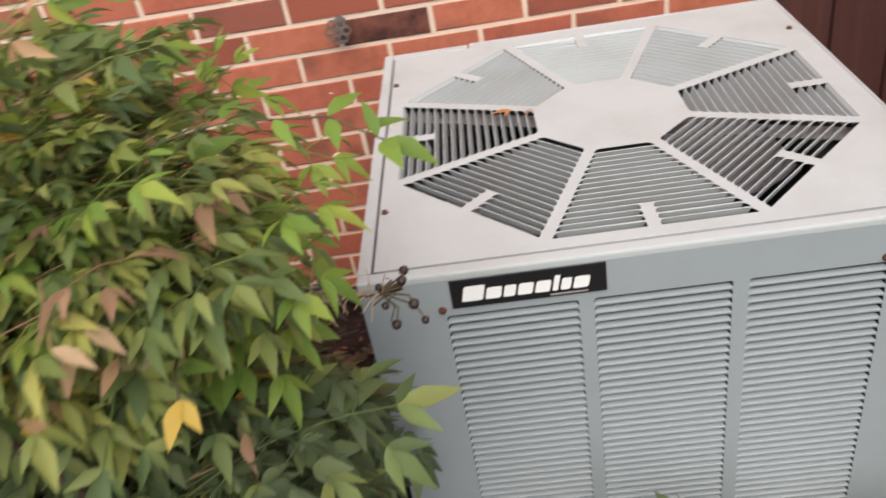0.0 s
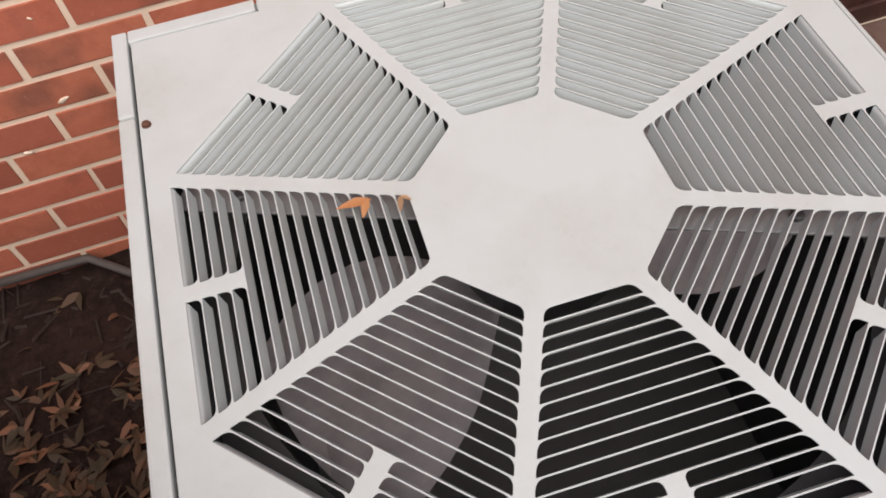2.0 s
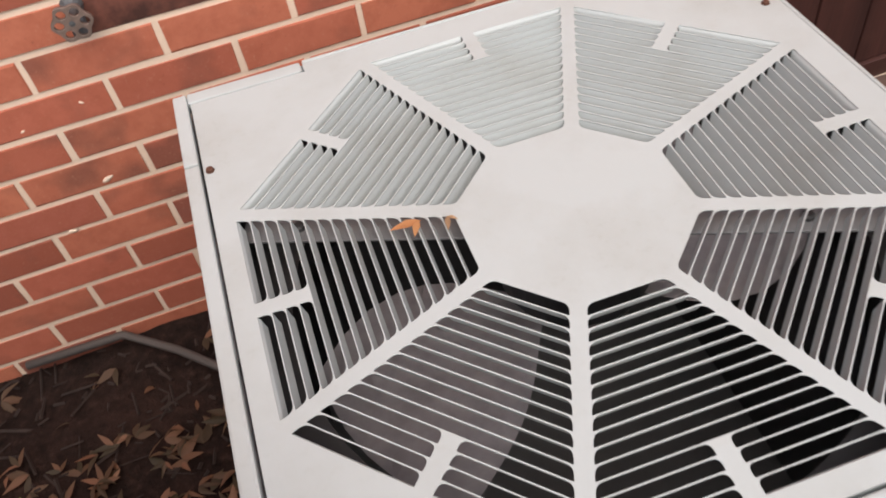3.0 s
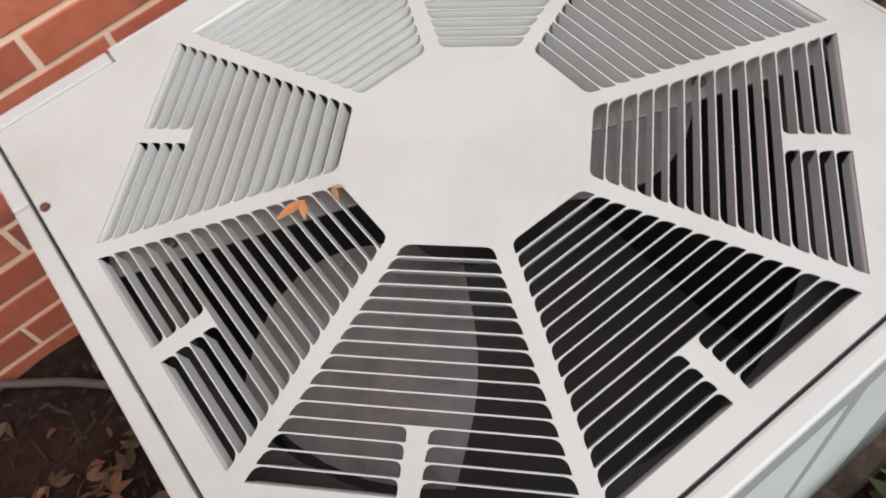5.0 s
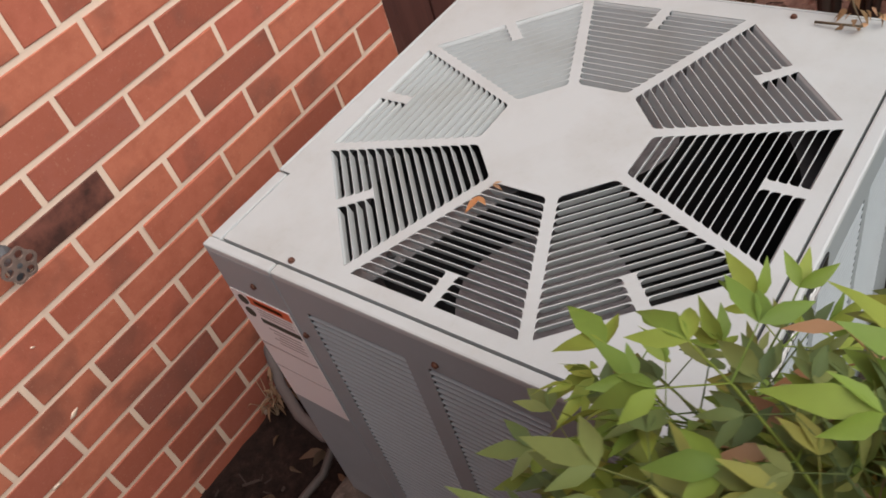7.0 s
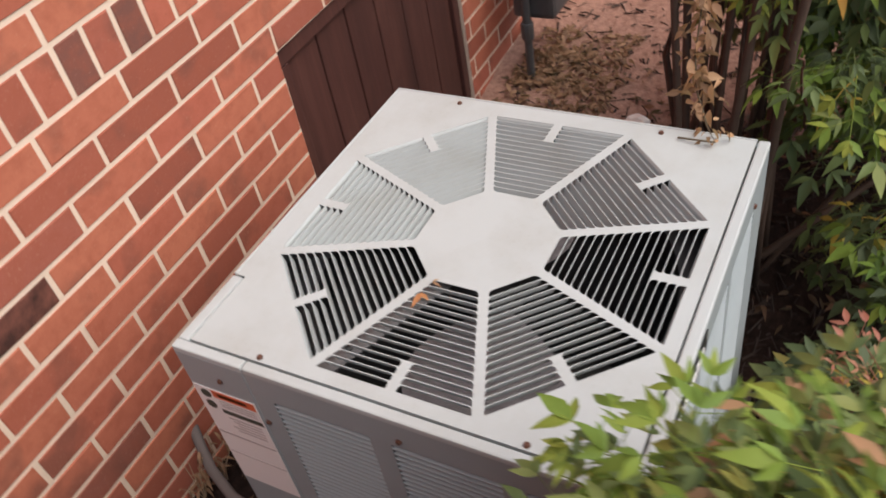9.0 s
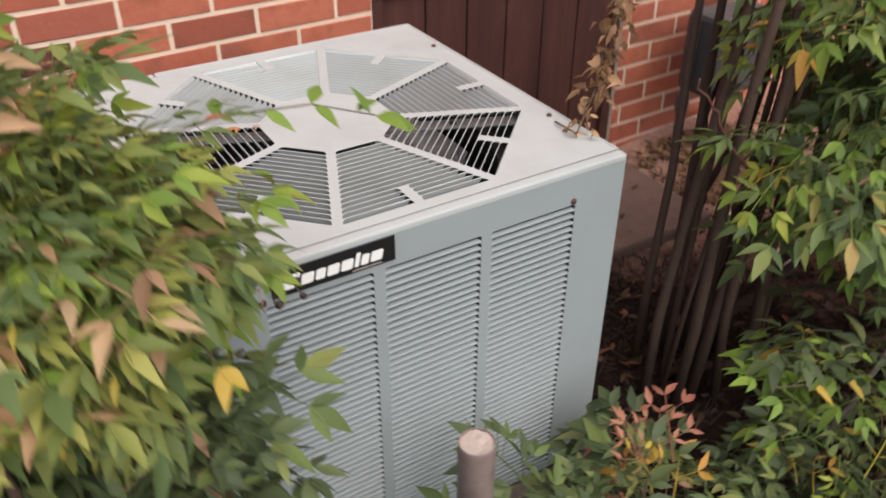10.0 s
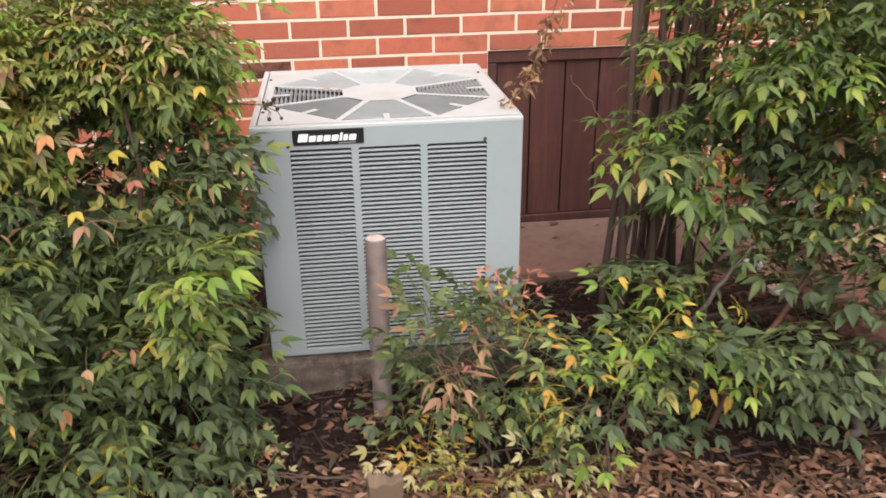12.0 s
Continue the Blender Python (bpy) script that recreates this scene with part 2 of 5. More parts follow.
LEAF_DRY = leaf_material("dry_leaf", [(0.0, (0.16, 0.08, 0.05)), (0.45, (0.36, 0.19, 0.11)), (0.8, (0.55, 0.31, 0.18)), (1.0, (0.62, 0.42, 0.25))], 0.6)
LEAF_FALLEN = leaf_material("fallen_leaf", [(0.0, (0.035, 0.017, 0.012)), (0.45, (0.085, 0.036, 0.024)), (0.78, (0.18, 0.072, 0.042)), (0.94, (0.30, 0.115, 0.066)), (1.0, (0.40, 0.19, 0.115))], 0.6, 0.0)
LEAF_STRIP = leaf_material("drifted_leaf", [(0.0, (0.075, 0.030, 0.022)), (0.4, (0.17, 0.068, 0.046)), (0.75, (0.34, 0.150, 0.10)), (1.0, (0.56, 0.36, 0.25))], 0.6, 0.0)
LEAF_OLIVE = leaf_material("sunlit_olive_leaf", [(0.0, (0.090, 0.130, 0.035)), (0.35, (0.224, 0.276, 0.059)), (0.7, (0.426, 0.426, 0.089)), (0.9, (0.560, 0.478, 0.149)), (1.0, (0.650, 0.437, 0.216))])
LEAF_LIME = leaf_material("fresh_lime_leaf", [(0.0, (0.099, 0.210, 0.027)), (0.5, (0.242, 0.380, 0.045)), (1.0, (0.506, 0.520, 0.075))])
LEAF_CREAM = leaf_material("faded_cream_leaf", [(0.0, (0.46, 0.40, 0.15)), (0.5, (0.62, 0.54, 0.25)), (1.0, (0.70, 0.56, 0.36))], 0.5)
LEAF_TAN = leaf_material("withered_peach_leaf", [(0.0, (0.50, 0.24, 0.12)), (0.5, (0.66, 0.38, 0.21)), (1.0, (0.72, 0.50, 0.30))], 0.5)
LEAF_PEACH = leaf_material("orange_leaf", [(0.0, (0.62, 0.22, 0.08)), (1.0, (0.72, 0.36, 0.16))], 0.5)


# ---------------------------------------------------------------- mesh helpers
def mesh_of(bm, name, material, smooth=False):
    me = bpy.data.meshes.new(name)
    bm.normal_update()
    bm.to_mesh(me)
    bm.free()
    me.materials.append(material)
    if smooth:
        for p in me.polygons:
            p.use_smooth = True
    return me


def part(name, bm, material, parent, label="", m=None, smooth=False):
    me = bm if isinstance(bm, bpy.types.Mesh) else mesh_of(bm, name, material, smooth)
    ob = new(name, me)
    ob.parent = parent
    if m is not None:
        ob.matrix_basis = m
    return tagged(ob, label)


def box(bm, x0, x1, y0, y1, z0, z1, bevel=0.0):
    v = [bm.verts.new((x, y, z)) for z in (z0, z1) for y in (y0, y1) for x in (x0, x1)]
    fs = [bm.faces.new([v[i] for i in f]) for f in ((0, 2, 3, 1), (4, 5, 7, 6), (0, 1, 5, 4), (1, 3, 7, 5), (3, 2, 6, 7), (2, 0, 4, 6))]
    if bevel:
        es = {e for f in fs for e in f.edges}
        bmesh.ops.bevel(bm, geom=list(es), offset=bevel, segments=2, affect="EDGES", profile=0.6)
    return bm


def boxed(*a, bevel=0.0):
    return box(bmesh.new(), *a, bevel=bevel)


def tube(bm, pts, radii, sides=7, caps=True):
    pts = [Vector(p) for p in pts]
    rings = []
    for i, p in enumerate(pts):
        d = (pts[min(i + 1, len(pts) - 1)] - pts[max(i - 1, 0)]).normalized()
        a = d.orthogonal().normalized() if abs(d.z) > 0.99 else d.cross(Vector((0, 0, 1))).normalized()
        b = d.cross(a)
        r = radii[i] if hasattr(radii, "__len__") else radii
        rings.append([bm.verts.new(p + (a * math.cos(2 * math.pi * k / sides) + b * math.sin(2 * math.pi * k / sides)) * r) for k in range(sides)])
    for q, s in zip(rings, rings[1:]):
        for k in range(sides):
            bm.faces.new((q[k], q[(k + 1) % sides], s[(k + 1) % sides], s[k]))
    if caps:
        bm.faces.new(rings[0][::-1])
        bm.faces.new(rings[-1])
    return bm


def lathe(bm, profile, sides=24, centre=(0, 0, 0)):
    c = Vector(centre)
    rings = [[bm.verts.new(c + Vector((r * math.cos(2 * math.pi * k / sides), r * math.sin(2 * math.pi * k / sides), z))) for k in range(sides)] for r, z in profile]
    for q, s in zip(rings, rings[1:]):
        for k in range(sides):
            bm.faces.new((q[k], q[(k + 1) % sides], s[(k + 1) % sides], s[k]))
    bm.faces.new(rings[0][::-1])
    bm.faces.new(rings[-1])
    return bm


def slotted_plate(name, outer, holes, thick, material):
    """A flat sheet in x and y with holes through it."""
    cu = bpy.data.curves.new(name, "CURVE")
    cu.dimensions, cu.fill_mode, cu.extrude = "2D", "BOTH", thick / 2
    for loop in [outer] + holes:
        s = cu.splines.new("POLY")
        s.points.add(len(loop) - 1)
        for p, (x, y) in zip(s.points, loop):
            p.co = (x, y, 0, 1)
        s.use_cyclic_u = True
    tmp = new(name, cu)
    me = bpy.data.meshes.new_from_object(tmp.evaluated_get(bpy.context.evaluated_depsgraph_get()))
    bpy.data.objects.remove(tmp)
    bm = bmesh.new()
    bm.from_mesh(me)
    bmesh.ops.remove_doubles(bm, verts=bm.verts[:], dist=1e-5)
    bm.to_mesh(me)
    bm.free()
    me.name = name
    me.materials.clear()
    me.materials.append(material)
    return me


def rounded(corners, radii, n=4):
    out = []
    k = len(corners)
    for i in range(k):
        p, a, b = Vector(corners[i]), Vector(corners[i - 1]), Vector(corners[(i + 1) % k])
        u, w = (a - p).normalized(), (b - p).normalized()
        r = radii[i]
        if r <= 0:
            out.append(tuple(p))
            continue
        p0, p1 = p + u * r, p + w * r
        for j in range(n + 1):
            t = j / n
            q = p0 * (1 - t) ** 2 + p * 2 * t * (1 - t) + p1 * t * t
            out.append(tuple(q))
    return out


def empty(name, at=(0, 0, 0), turn=0.0):
    e = new(name)
    e.empty_display_size = 0.1
    e.matrix_basis = pose(*at, 0, 0, turn)
    return e


# ---------------------------------------------------------------- ground
def build_ground():
    def axis(lo, hi, step):
        near = list(np.arange(lo, hi + 1e-6, step))
        return [-40, -15, lo - 4, lo - 1.5, lo - 0.5] + near + [hi + 0.5, hi + 1.5, hi + 4, 15, 40]
    xs, ys = axis(-1.6, 2.4, 0.04), axis(-2.2, 0.9, 0.04)
    verts, faces = [], []
    for y in ys:
        for x in xs:
            near = max(0.0, 1 - max(abs(x) - 2.5, abs(y) - 2.3, 0) / 3)
            z = 0.018 * noise.noise((x * 3, y * 3, 0)) + 0.010 * noise.noise((x * 11, y * 11, 3)) + 0.006 * noise.noise((x * 27, y * 27, 7))
            z += 0.09 * max(0.0, min(1.0, (x - 1.2) / 1.2))
            z += 0.075 * math.exp(-((x - 0.02) / 0.17) ** 2 - ((y + 0.46) / 0.12) ** 2)
            verts.append((x, y, z * near - 0.005))
    w = len(xs)
    for j in range(len(ys) - 1):
        for i in range(w - 1):
            a = j * w + i
            faces.append((a, a + 1, a + w + 1, a + w))
    me = bpy.data.meshes.new("ground")
    me.from_pydata(verts, [], faces)
    for p in me.polygons:
        p.use_smooth = True
    me.materials.append(SOIL)
    return tagged(new("ground", me), "dark damp soil with bark mulch under the shrubs", "ground", kind="structure")


build_ground()


def ground_z(x, y):
    z = 0.018 * noise.noise((x * 3, y * 3, 0)) + 0.010 * noise.noise((x * 11, y * 11, 3)) + 0.006 * noise.noise((x * 27, y * 27, 7))
    z += 0.075 * math.exp(-((x - 0.02) / 0.17) ** 2 - ((y + 0.46) / 0.12) ** 2)
    return z + 0.09 * max(0.0, min(1.0, (x - 1.2) / 1.2)) - 0.005


# ---------------------------------------------------------------- house wall with its hatch
WALL_TURN = 1.38     # the wall's turn against the cabinet, degrees
FACE = 0.70          # distance of the brick faces from the cabinet's middle
HX0, HX1, HZ1 = 0.460, 1.340, TOP - 0.032
COURSE, PITCH, JOINT = 0.0678, 0.203, 0.0105
A_Z = TOP + 0.136    # middle of the stretcher course under the rowlock course
A_S = -0.147         # one of its upright joints


def build_wall():
    bm = bmesh.new()
    m0, m1 = FACE + 0.0026, FACE + 0.22
    box(bm, -7, HX0, m0, m1, -0.3, 3.2)
    box(bm, HX1, 7, m0, m1, -0.3, 3.2)
    box(bm, HX0, HX1, m0, m1, HZ1, 3.2)
    box(bm, HX0, HX1, m0, m1, -0.3, 0.0)
    w = part("wall_north", bm, MORTAR, None, "red brick house wall with pale mortar joints")
    w.matrix_basis = pose(0, 0, 0, 0, 0, WALL_TURN)
    return tagged(w, category="wall", kind="structure")


wall = build_wall()


def mortar_splash(s, z, size, seed):
    rng = random.Random(seed)
    bm = bmesh.new()
    bmesh.ops.create_icosphere(bm, subdivisions=2, radius=1.0)
    for v in bm.verts:
        k = 1 + 0.6 * noise.noise(v.co * 1.8 + Vector((seed, 0, 0)))
        v.co = Vector((v.co.x * size * k, v.co.y * 0.0016, v.co.z * size * 0.45 * k))
    part("mortar_splash", bm, MORTAR, wall, "pale dried mortar splash", pose(s, FACE - 0.0005, z, 0, rng.uniform(-40, 40), 0), smooth=True)


for args in ((-0.524, TOP - 0.355, 0.010, 1), (-0.50, TOP - 0.20, 0.004, 2), (-0.60, TOP - 0.22, 0.004, 3), (-0.70, TOP - 0.31, 0.005, 4), (-0.62, TOP - 0.44, 0.008, 5)):
    mortar_splash(*args)


def build_hatch():
    h = empty("access_hatch", (0, 0, 0), WALL_TURN)
    tagged(h, "dark red-brown boarded crawl-space hatch set in the brick wall", "hatch")
    y0 = FACE + 0.022
    part("top_rail", boxed(HX0 + 0.002, HX1 - 0.002, y0 - 0.012, y0 + 0.05, HZ1 - 0.045, HZ1 - 0.002, bevel=0.003), WOOD, h)
    part("bottom_rail", boxed(HX0 + 0.002, HX1 - 0.002, y0 - 0.008, y0 + 0.05, 0.0, 0.05, bevel=0.003), WOOD, h)
    for a in (HX0 + 0.002, HX1 - 0.037):
        part("side_stile", boxed(a, a + 0.035, y0 - 0.010, y0 + 0.05, 0.052, HZ1 - 0.047, bevel=0.003), WOOD, h)
    n = 6
    a0, a1 = HX0 + 0.039, HX1 - 0.039
    for i in range(n):
        u0, u1 = a0 + (a1 - a0) * i / n, a0 + (a1 - a0) * (i + 1) / n
        dy = random.uniform(0, 0.004)
        part("board", boxed(u0 + 0.0025, u1 - 0.0025, y0 + dy, y0 + 0.03, 0.052, HZ1 - 0.047, bevel=0.003), WOOD, h)
    part("backing", boxed(a0, a1, y0 + 0.034, y0 + 0.05, 0.052, HZ1 - 0.047), MOTOR, h)
    return h


build_hatch()


def build_slab():
    bm = boxed(0.42, 1.30, 0.235, 0.715, -0.04, 0.030, bevel=0.012)
    s = part("hatch_slab", bm, PINK_CONCRETE, None, "pinkish weathered concrete slab on the soil below the hatch")
    return tagged(s, category="slab")


build_slab()


def build_valve():
    """Wall tap with a flat rusty wheel pierced by seven round holes."""
    e = empty("wall_tap", (-0.462, 0.685, TOP - 0.045))
    tagged(e, "rusty grey garden tap with a pierced wheel on bricks", "tap")
    bm = bmesh.new()
    tube(bm, [(0, 0.03, 0), (0, 0.0, 0), (0, -0.012, 0), (0, -0.04, 0)], [0.016, 0.016, 0.009, 0.006], 12)
    part("spindle", bm, GALV, e)
    bm = bmesh.new()
    tube(bm, [(0, 0.0, 0), (0.0, -0.012, -0.018), (0, -0.016, -0.036)], [0.012, 0.012, 0.013], 10)
    part("spout", bm, GALV, e)
    rim = []
    for k in range(48):
        a = k * math.pi / 24
        r = 0.0268 + 0.0022 * math.cos(6 * a)
        rim.append((r * math.cos(a), r * math.sin(a)))
    holes = []
    for k in range(6):
        a = k * math.pi / 3
        holes.append([(0.0178 * math.cos(a) + 0.0068 * math.cos(b), 0.0178 * math.sin(a) + 0.0068 * math.sin(b)) for b in np.linspace(0, 2 * math.pi, 13)[:-1]])
    wheel = part("wheel", slotted_plate("wheel", rim, holes, 0.006, RUSTY_IRON), RUSTY_IRON, e, "flat rusty pierced hand wheel", pose(0, -0.045, 0, 90, 0, 0))
    bm = bmesh.new()
    lathe(bm, [(0.0, 0.0035), (0.0045, 0.0030), (0.0058, 0.0), (0.0058, -0.006)], 10)
    part("wheel_nut", bm, GALV, wheel)


build_valve()


# ---------------------------------------------------------------- the air conditioner
HALF = 0.337         # half the cabinet's side
R_IN, R_OUT = 0.1035, 0.2967   # inner and outer apothem of the eight-sided grille
SPOKE = 0.0078       # half a spoke's width
RINGS, TABBED = 16, 4
TAN = math.tan(math.pi / 8)
LOW = 0.110          # underside of the cabinet, on its pad


def top_grille(unit):
    front, west, north = -0.3165, -0.3176, 0.3155
    step = (R_OUT - R_IN) / RINGS
    bar = 0.0011
    holes, spans = [], []
    for i in range(RINGS):
        r0, r1 = R_IN + i * step, R_IN + (i + 1) * step - bar
        h0, h1 = r0 * TAN - SPOKE, r1 * TAN - SPOKE
        if i < RINGS - TABBED:
            spans.append((i, r0, r1, (-h0, h0), (-h1, h1)))
        else:
            spans.append((i, r0, r1, (-h0, -0.0075), (-h1, -0.0075)))
            spans.append((i, r0, r1, (0.0075, h0), (0.0075, h1)))
    for k in range(8):
        a = k * math.pi / 4
        ca, sa = math.cos(a), math.sin(a)
        for _, r0, r1, s0, s1 in spans:
            rim = r1 + (0.0012 if r1 > R_OUT - 0.002 else 0.0)
            loop = rounded([(r0, s0[0]), (rim, s1[0]), (rim, s1[1]), (r0, s0[1])], [0.0066, 0.0012, 0.0012, 0.0066])
            holes.append([(x * ca - y * sa, x * sa + y * ca) for x, y in loop])
    outer = [(west, front), (HALF - 0.0045, front), (HALF - 0.0045, HALF - 0.0045), (-0.187, HALF - 0.0045), (-0.187, north), (west, north)]
    me = slotted_plate("top_grille", outer, holes, 0.0012, PAINT)
    grille = part("top_grille", me, PAINT, unit, "pale grey pressed-metal lid with eight louvred panels", pose(0, 0, TOP - 0.001))
    blades = []
    for i, r0, r1, s0, s1 in spans:
        bm = bmesh.new()
        lip = 0.0012 if i == RINGS - 1 else 0.0
        prof = [(r1 + 0.0003 + lip, 0.0), (r1 + 0.6 * lip, -0.0008), (r1 - 0.0003, -0.0020 - 0.2 * lip), (r1 - 0.0010, -0.0048), (r1 - 0.0020, -0.0080), (r1 - 0.0034, -0.0112)]
        n = len(prof) - 1

        def strip(rows):
            vs = [[bm.verts.new(p) for p in row] for row in rows]
            for q, s in zip(vs, vs[1:]):
                bm.faces.new((q[0], q[1], s[1], s[0])).smooth = True

        def line(j, dr, dz):
            e = 0.0038 * (j / n) ** 2
            r, z = prof[j]
            return [(r + dr, s1[0] + e, z + dz), (r + dr, s1[1] - e, z + dz)]
        strip([line(j, 0, 0) for j in range(n + 1)])
        strip([line(j, -0.0007, -0.0003) for j in range(n, -1, -1)])
        strip([line(n, 0, 0), line(n, -0.0007, -0.0003)])
        for c in (0, 1):
            strip([[line(j, 0, 0)[c], line(j, -0.0007, -0.0003)[c]] for j in range(n + 1)])
        blades.append(mesh_of(bm, "slat", PAINT))
    for k in range(8):
        for me in blades:
            part("slat", me, PAINT, grille, m=pose(0, 0, -0.0006, 0, 0, 45 * k))
    return grille


COLS = ((-0.244, -0.094), (-0.077, 0.077), (0.094, 0.245))
ROWS_N, LZ0, LZ1 = 48, TOP - 0.060, TOP - 0.6215


def louvre_panel(unit, name, x0, x1, m, label, separate, cols=COLS):
    """A louvred side, built in x (along) and y (up), facing +z, then turned upright."""
    step = (LZ0 - LZ1) / ROWS_N
    holes = []
    for a, b in cols:
        for i in range(ROWS_N):
            t = LZ0 - i * step
            holes.append(rounded([(a, t - 0.0094), (b, t - 0.0094), (b, t), (a, t)], [0.001, 0.001, 0.0045, 0.0045], 3))
    outer = [(x0, LOW), (x1, LOW), (x1, TOP - 0.004), (x0, TOP - 0.004)]
    panel = part(name, slotted_plate(name, outer, holes, 0.0014, PAINT_SHADED), PAINT_SHADED, unit, label, m)

    def slat(bm, a, b, y):
        prof = [(-0.0096, 0.0004), (-0.0090, -0.0008), (-0.0081, -0.0034), (-0.0073, -0.0062)]
        up = [[bm.verts.new((a + 0.003 * (j / 3) ** 2, y + p, z)), bm.verts.new((b - 0.003 * (j / 3) ** 2, y + p, z))] for j, (p, z) in enumerate(prof)]
        dn = [[bm.verts.new((a + 0.003 * (j / 3) ** 2, y + p - 0.0009, z - 0.0003)), bm.verts.new((b - 0.003 * (j / 3) ** 2, y + p - 0.0009, z - 0.0003))] for j, (p, z) in enumerate(prof)]
        for q, s in zip(up, up[1:]):
            bm.faces.new((q[0], q[1], s[1], s[0]))
        for q, s in zip(dn, dn[1:]):
            bm.faces.new((q[0], s[0], s[1], q[1]))
        bm.faces.new((up[-1][0], up[-1][1], dn[-1][1], dn[-1][0]))
        bm.faces.new((up[0][0], dn[0][0], dn[0][1], up[0][1]))
    if separate:
        for a, b in cols:
            bm = bmesh.new()
            slat(bm, a, b, 0.0)
            me = mesh_of(bm, "slat", PAINT_SHADED)
            for i in range(ROWS_N):
                part("slat", me, PAINT_SHADED, panel, m=pose(0, LZ0 - i * step, 0))
    else:
        bm = bmesh.new()
        for a, b in cols:
            for i in range(ROWS_N):
                slat(bm, a, b, LZ0 - i * step)
        tagged(part("slats", bm, PAINT_SHADED, panel), kind="stuff")
    return panel


def screw(parent, at, axis, r=0.0038):
    bm = bmesh.new()
    lathe(bm, [(r * 1.25, 0), (r * 1.25, 0.0008), (r, 0.001), (r, 0.0032), (r * 0.7, 0.004)], 8)
    rot = {"z": (0, 0, 0), "s": (90, 0, 0), "w": (0, -90, 0)}[axis]
    part("screw", bm, RUST, parent, "rusty hex screw", pose(*at, *rot))


def build_unit():
    unit = empty("air_conditioner")
    tagged(unit, "square grey metal outdoor air conditioner on a concrete pad", "air conditioner")
    top_grille(unit)
    # rims of the side panels, folded over beside the lid
    z1 = TOP - 0.0004
    part("front_rim", boxed(-HALF, HALF, -HALF, -0.3193, TOP - 0.012, z1, bevel=0.0030), PAINT, unit)
    part("side_rim", boxed(-HALF, -0.3212, -0.3183, 0.2115, TOP - 0.012, z1, bevel=0.0028), PAINT, unit)
    part("corner_rim", boxed(-HALF, -0.3212, 0.2135, HALF, TOP - 0.012, z1, bevel=0.0028), PAINT, unit)
    part("corner_rim", boxed(-0.3207, -0.1895, 0.3180, HALF, TOP - 0.012, z1, bevel=0.0028), PAINT, unit)
    # the lid's edges, turned down
    z0, z2 = TOP - 0.016, TOP - 0.0019
    part("lid_flange", boxed(-0.3172, HALF - 0.005, -0.3163, -0.3151, z0, z2), PAINT, unit)
    part("lid_flange", boxed(-0.3174, -0.3162, -0.3148, 0.3150, z0, z2), PAINT, unit)
    part("rolled_edge", boxed(HALF - 0.0042, HALF + 0.0004, -0.3175, HALF + 0.0004, TOP - 0.020, TOP + 0.0006, bevel=0.0020), PAINT, unit)
    part("rolled_edge", boxed(-0.1868, HALF - 0.0046, HALF - 0.0042, HALF + 0.0004, TOP - 0.020, TOP + 0.0006, bevel=0.0020), PAINT, unit)
    bm = bmesh.new()
    box(bm, -0.3160, -0.1875, 0.3156, 0.3178, TOP - 0.022, TOP - 0.012)
    box(bm, -0.3211, -0.3176, -0.3190, 0.333, TOP - 0.022, TOP - 0.0125)
    box(bm, -0.3174, 0.3320, -0.3192, -0.3165, TOP - 0.022, TOP - 0.0125)
    part("seam", bm, MOTOR, unit, "dark gap round the lid")
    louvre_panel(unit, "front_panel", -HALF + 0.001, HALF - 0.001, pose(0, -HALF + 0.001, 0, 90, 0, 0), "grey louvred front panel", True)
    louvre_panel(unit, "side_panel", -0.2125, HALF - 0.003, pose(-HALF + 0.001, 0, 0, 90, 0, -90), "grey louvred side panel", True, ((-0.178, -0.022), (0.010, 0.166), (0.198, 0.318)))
    part("side_panel", boxed(HALF - 0.010, HALF, -HALF + 0.003, HALF - 0.003, LOW, TOP - 0.006, bevel=0.002), PAINT_SHADED, unit)
    part("access_panel", boxed(-HALF, -HALF + 0.012, 0.2140, HALF - 0.001, LOW, TOP - 0.011, bevel=0.002), PAINT_SHADED, unit, "plain grey corner access panel")
    part("back_panel", boxed(-HALF + 0.014, HALF - 0.003, HALF - 0.012, HALF, LOW, TOP - 0.006, bevel=0.002), PAINT_SHADED, unit)
    # dark coil behind the louvres, floor and fan inside
    i0, i1 = HALF - 0.032, HALF - 0.026
    for c in ((-i1, i1, -i1, -i0), (-i1, -i0, -i0 + 0.001, i0 - 0.001), (i0, i1, -i0 + 0.001, i0 - 0.001), (-i1, i1, i0, i1)):
        part("coil", boxed(*c, LOW + 0.01, TOP - 0.05), DARK, unit, "dark finned coil behind the louvres")
    part("base_pan", boxed(-HALF + 0.006, HALF - 0.006, -HALF + 0.006, HALF - 0.014, LOW - 0.008, LOW + 0.006, bevel=0.002), PAN, unit)
    ring = [(0.279 * math.cos(2 * math.pi * k / 64), 0.279 * math.sin(2 * math.pi * k / 64)) for k in range(64)]
    d = HALF - 0.034
    part("fan_deck", slotted_plate("fan_deck", [(-d, -d), (d, -d), (d, d), (-d, d)], [ring], 0.0012, DECK), DECK, unit, "deck with a round opening below the grille, painted dark as in shade", pose(0, 0, TOP - 0.080))
    bm = bmesh.new()
    collar = [[bm.verts.new((x * k, y * k, TOP + z)) for x, y in ring] for k, z in ((1.0, -0.0808), (0.996, -0.084), (0.992, -0.10), (0.992, -0.135))]
    for q, w in zip(collar, collar[1:]):
        for k in range(64):
            bm.faces.new((q[k], q[(k + 1) % 64], w[(k + 1) % 64], w[k]))
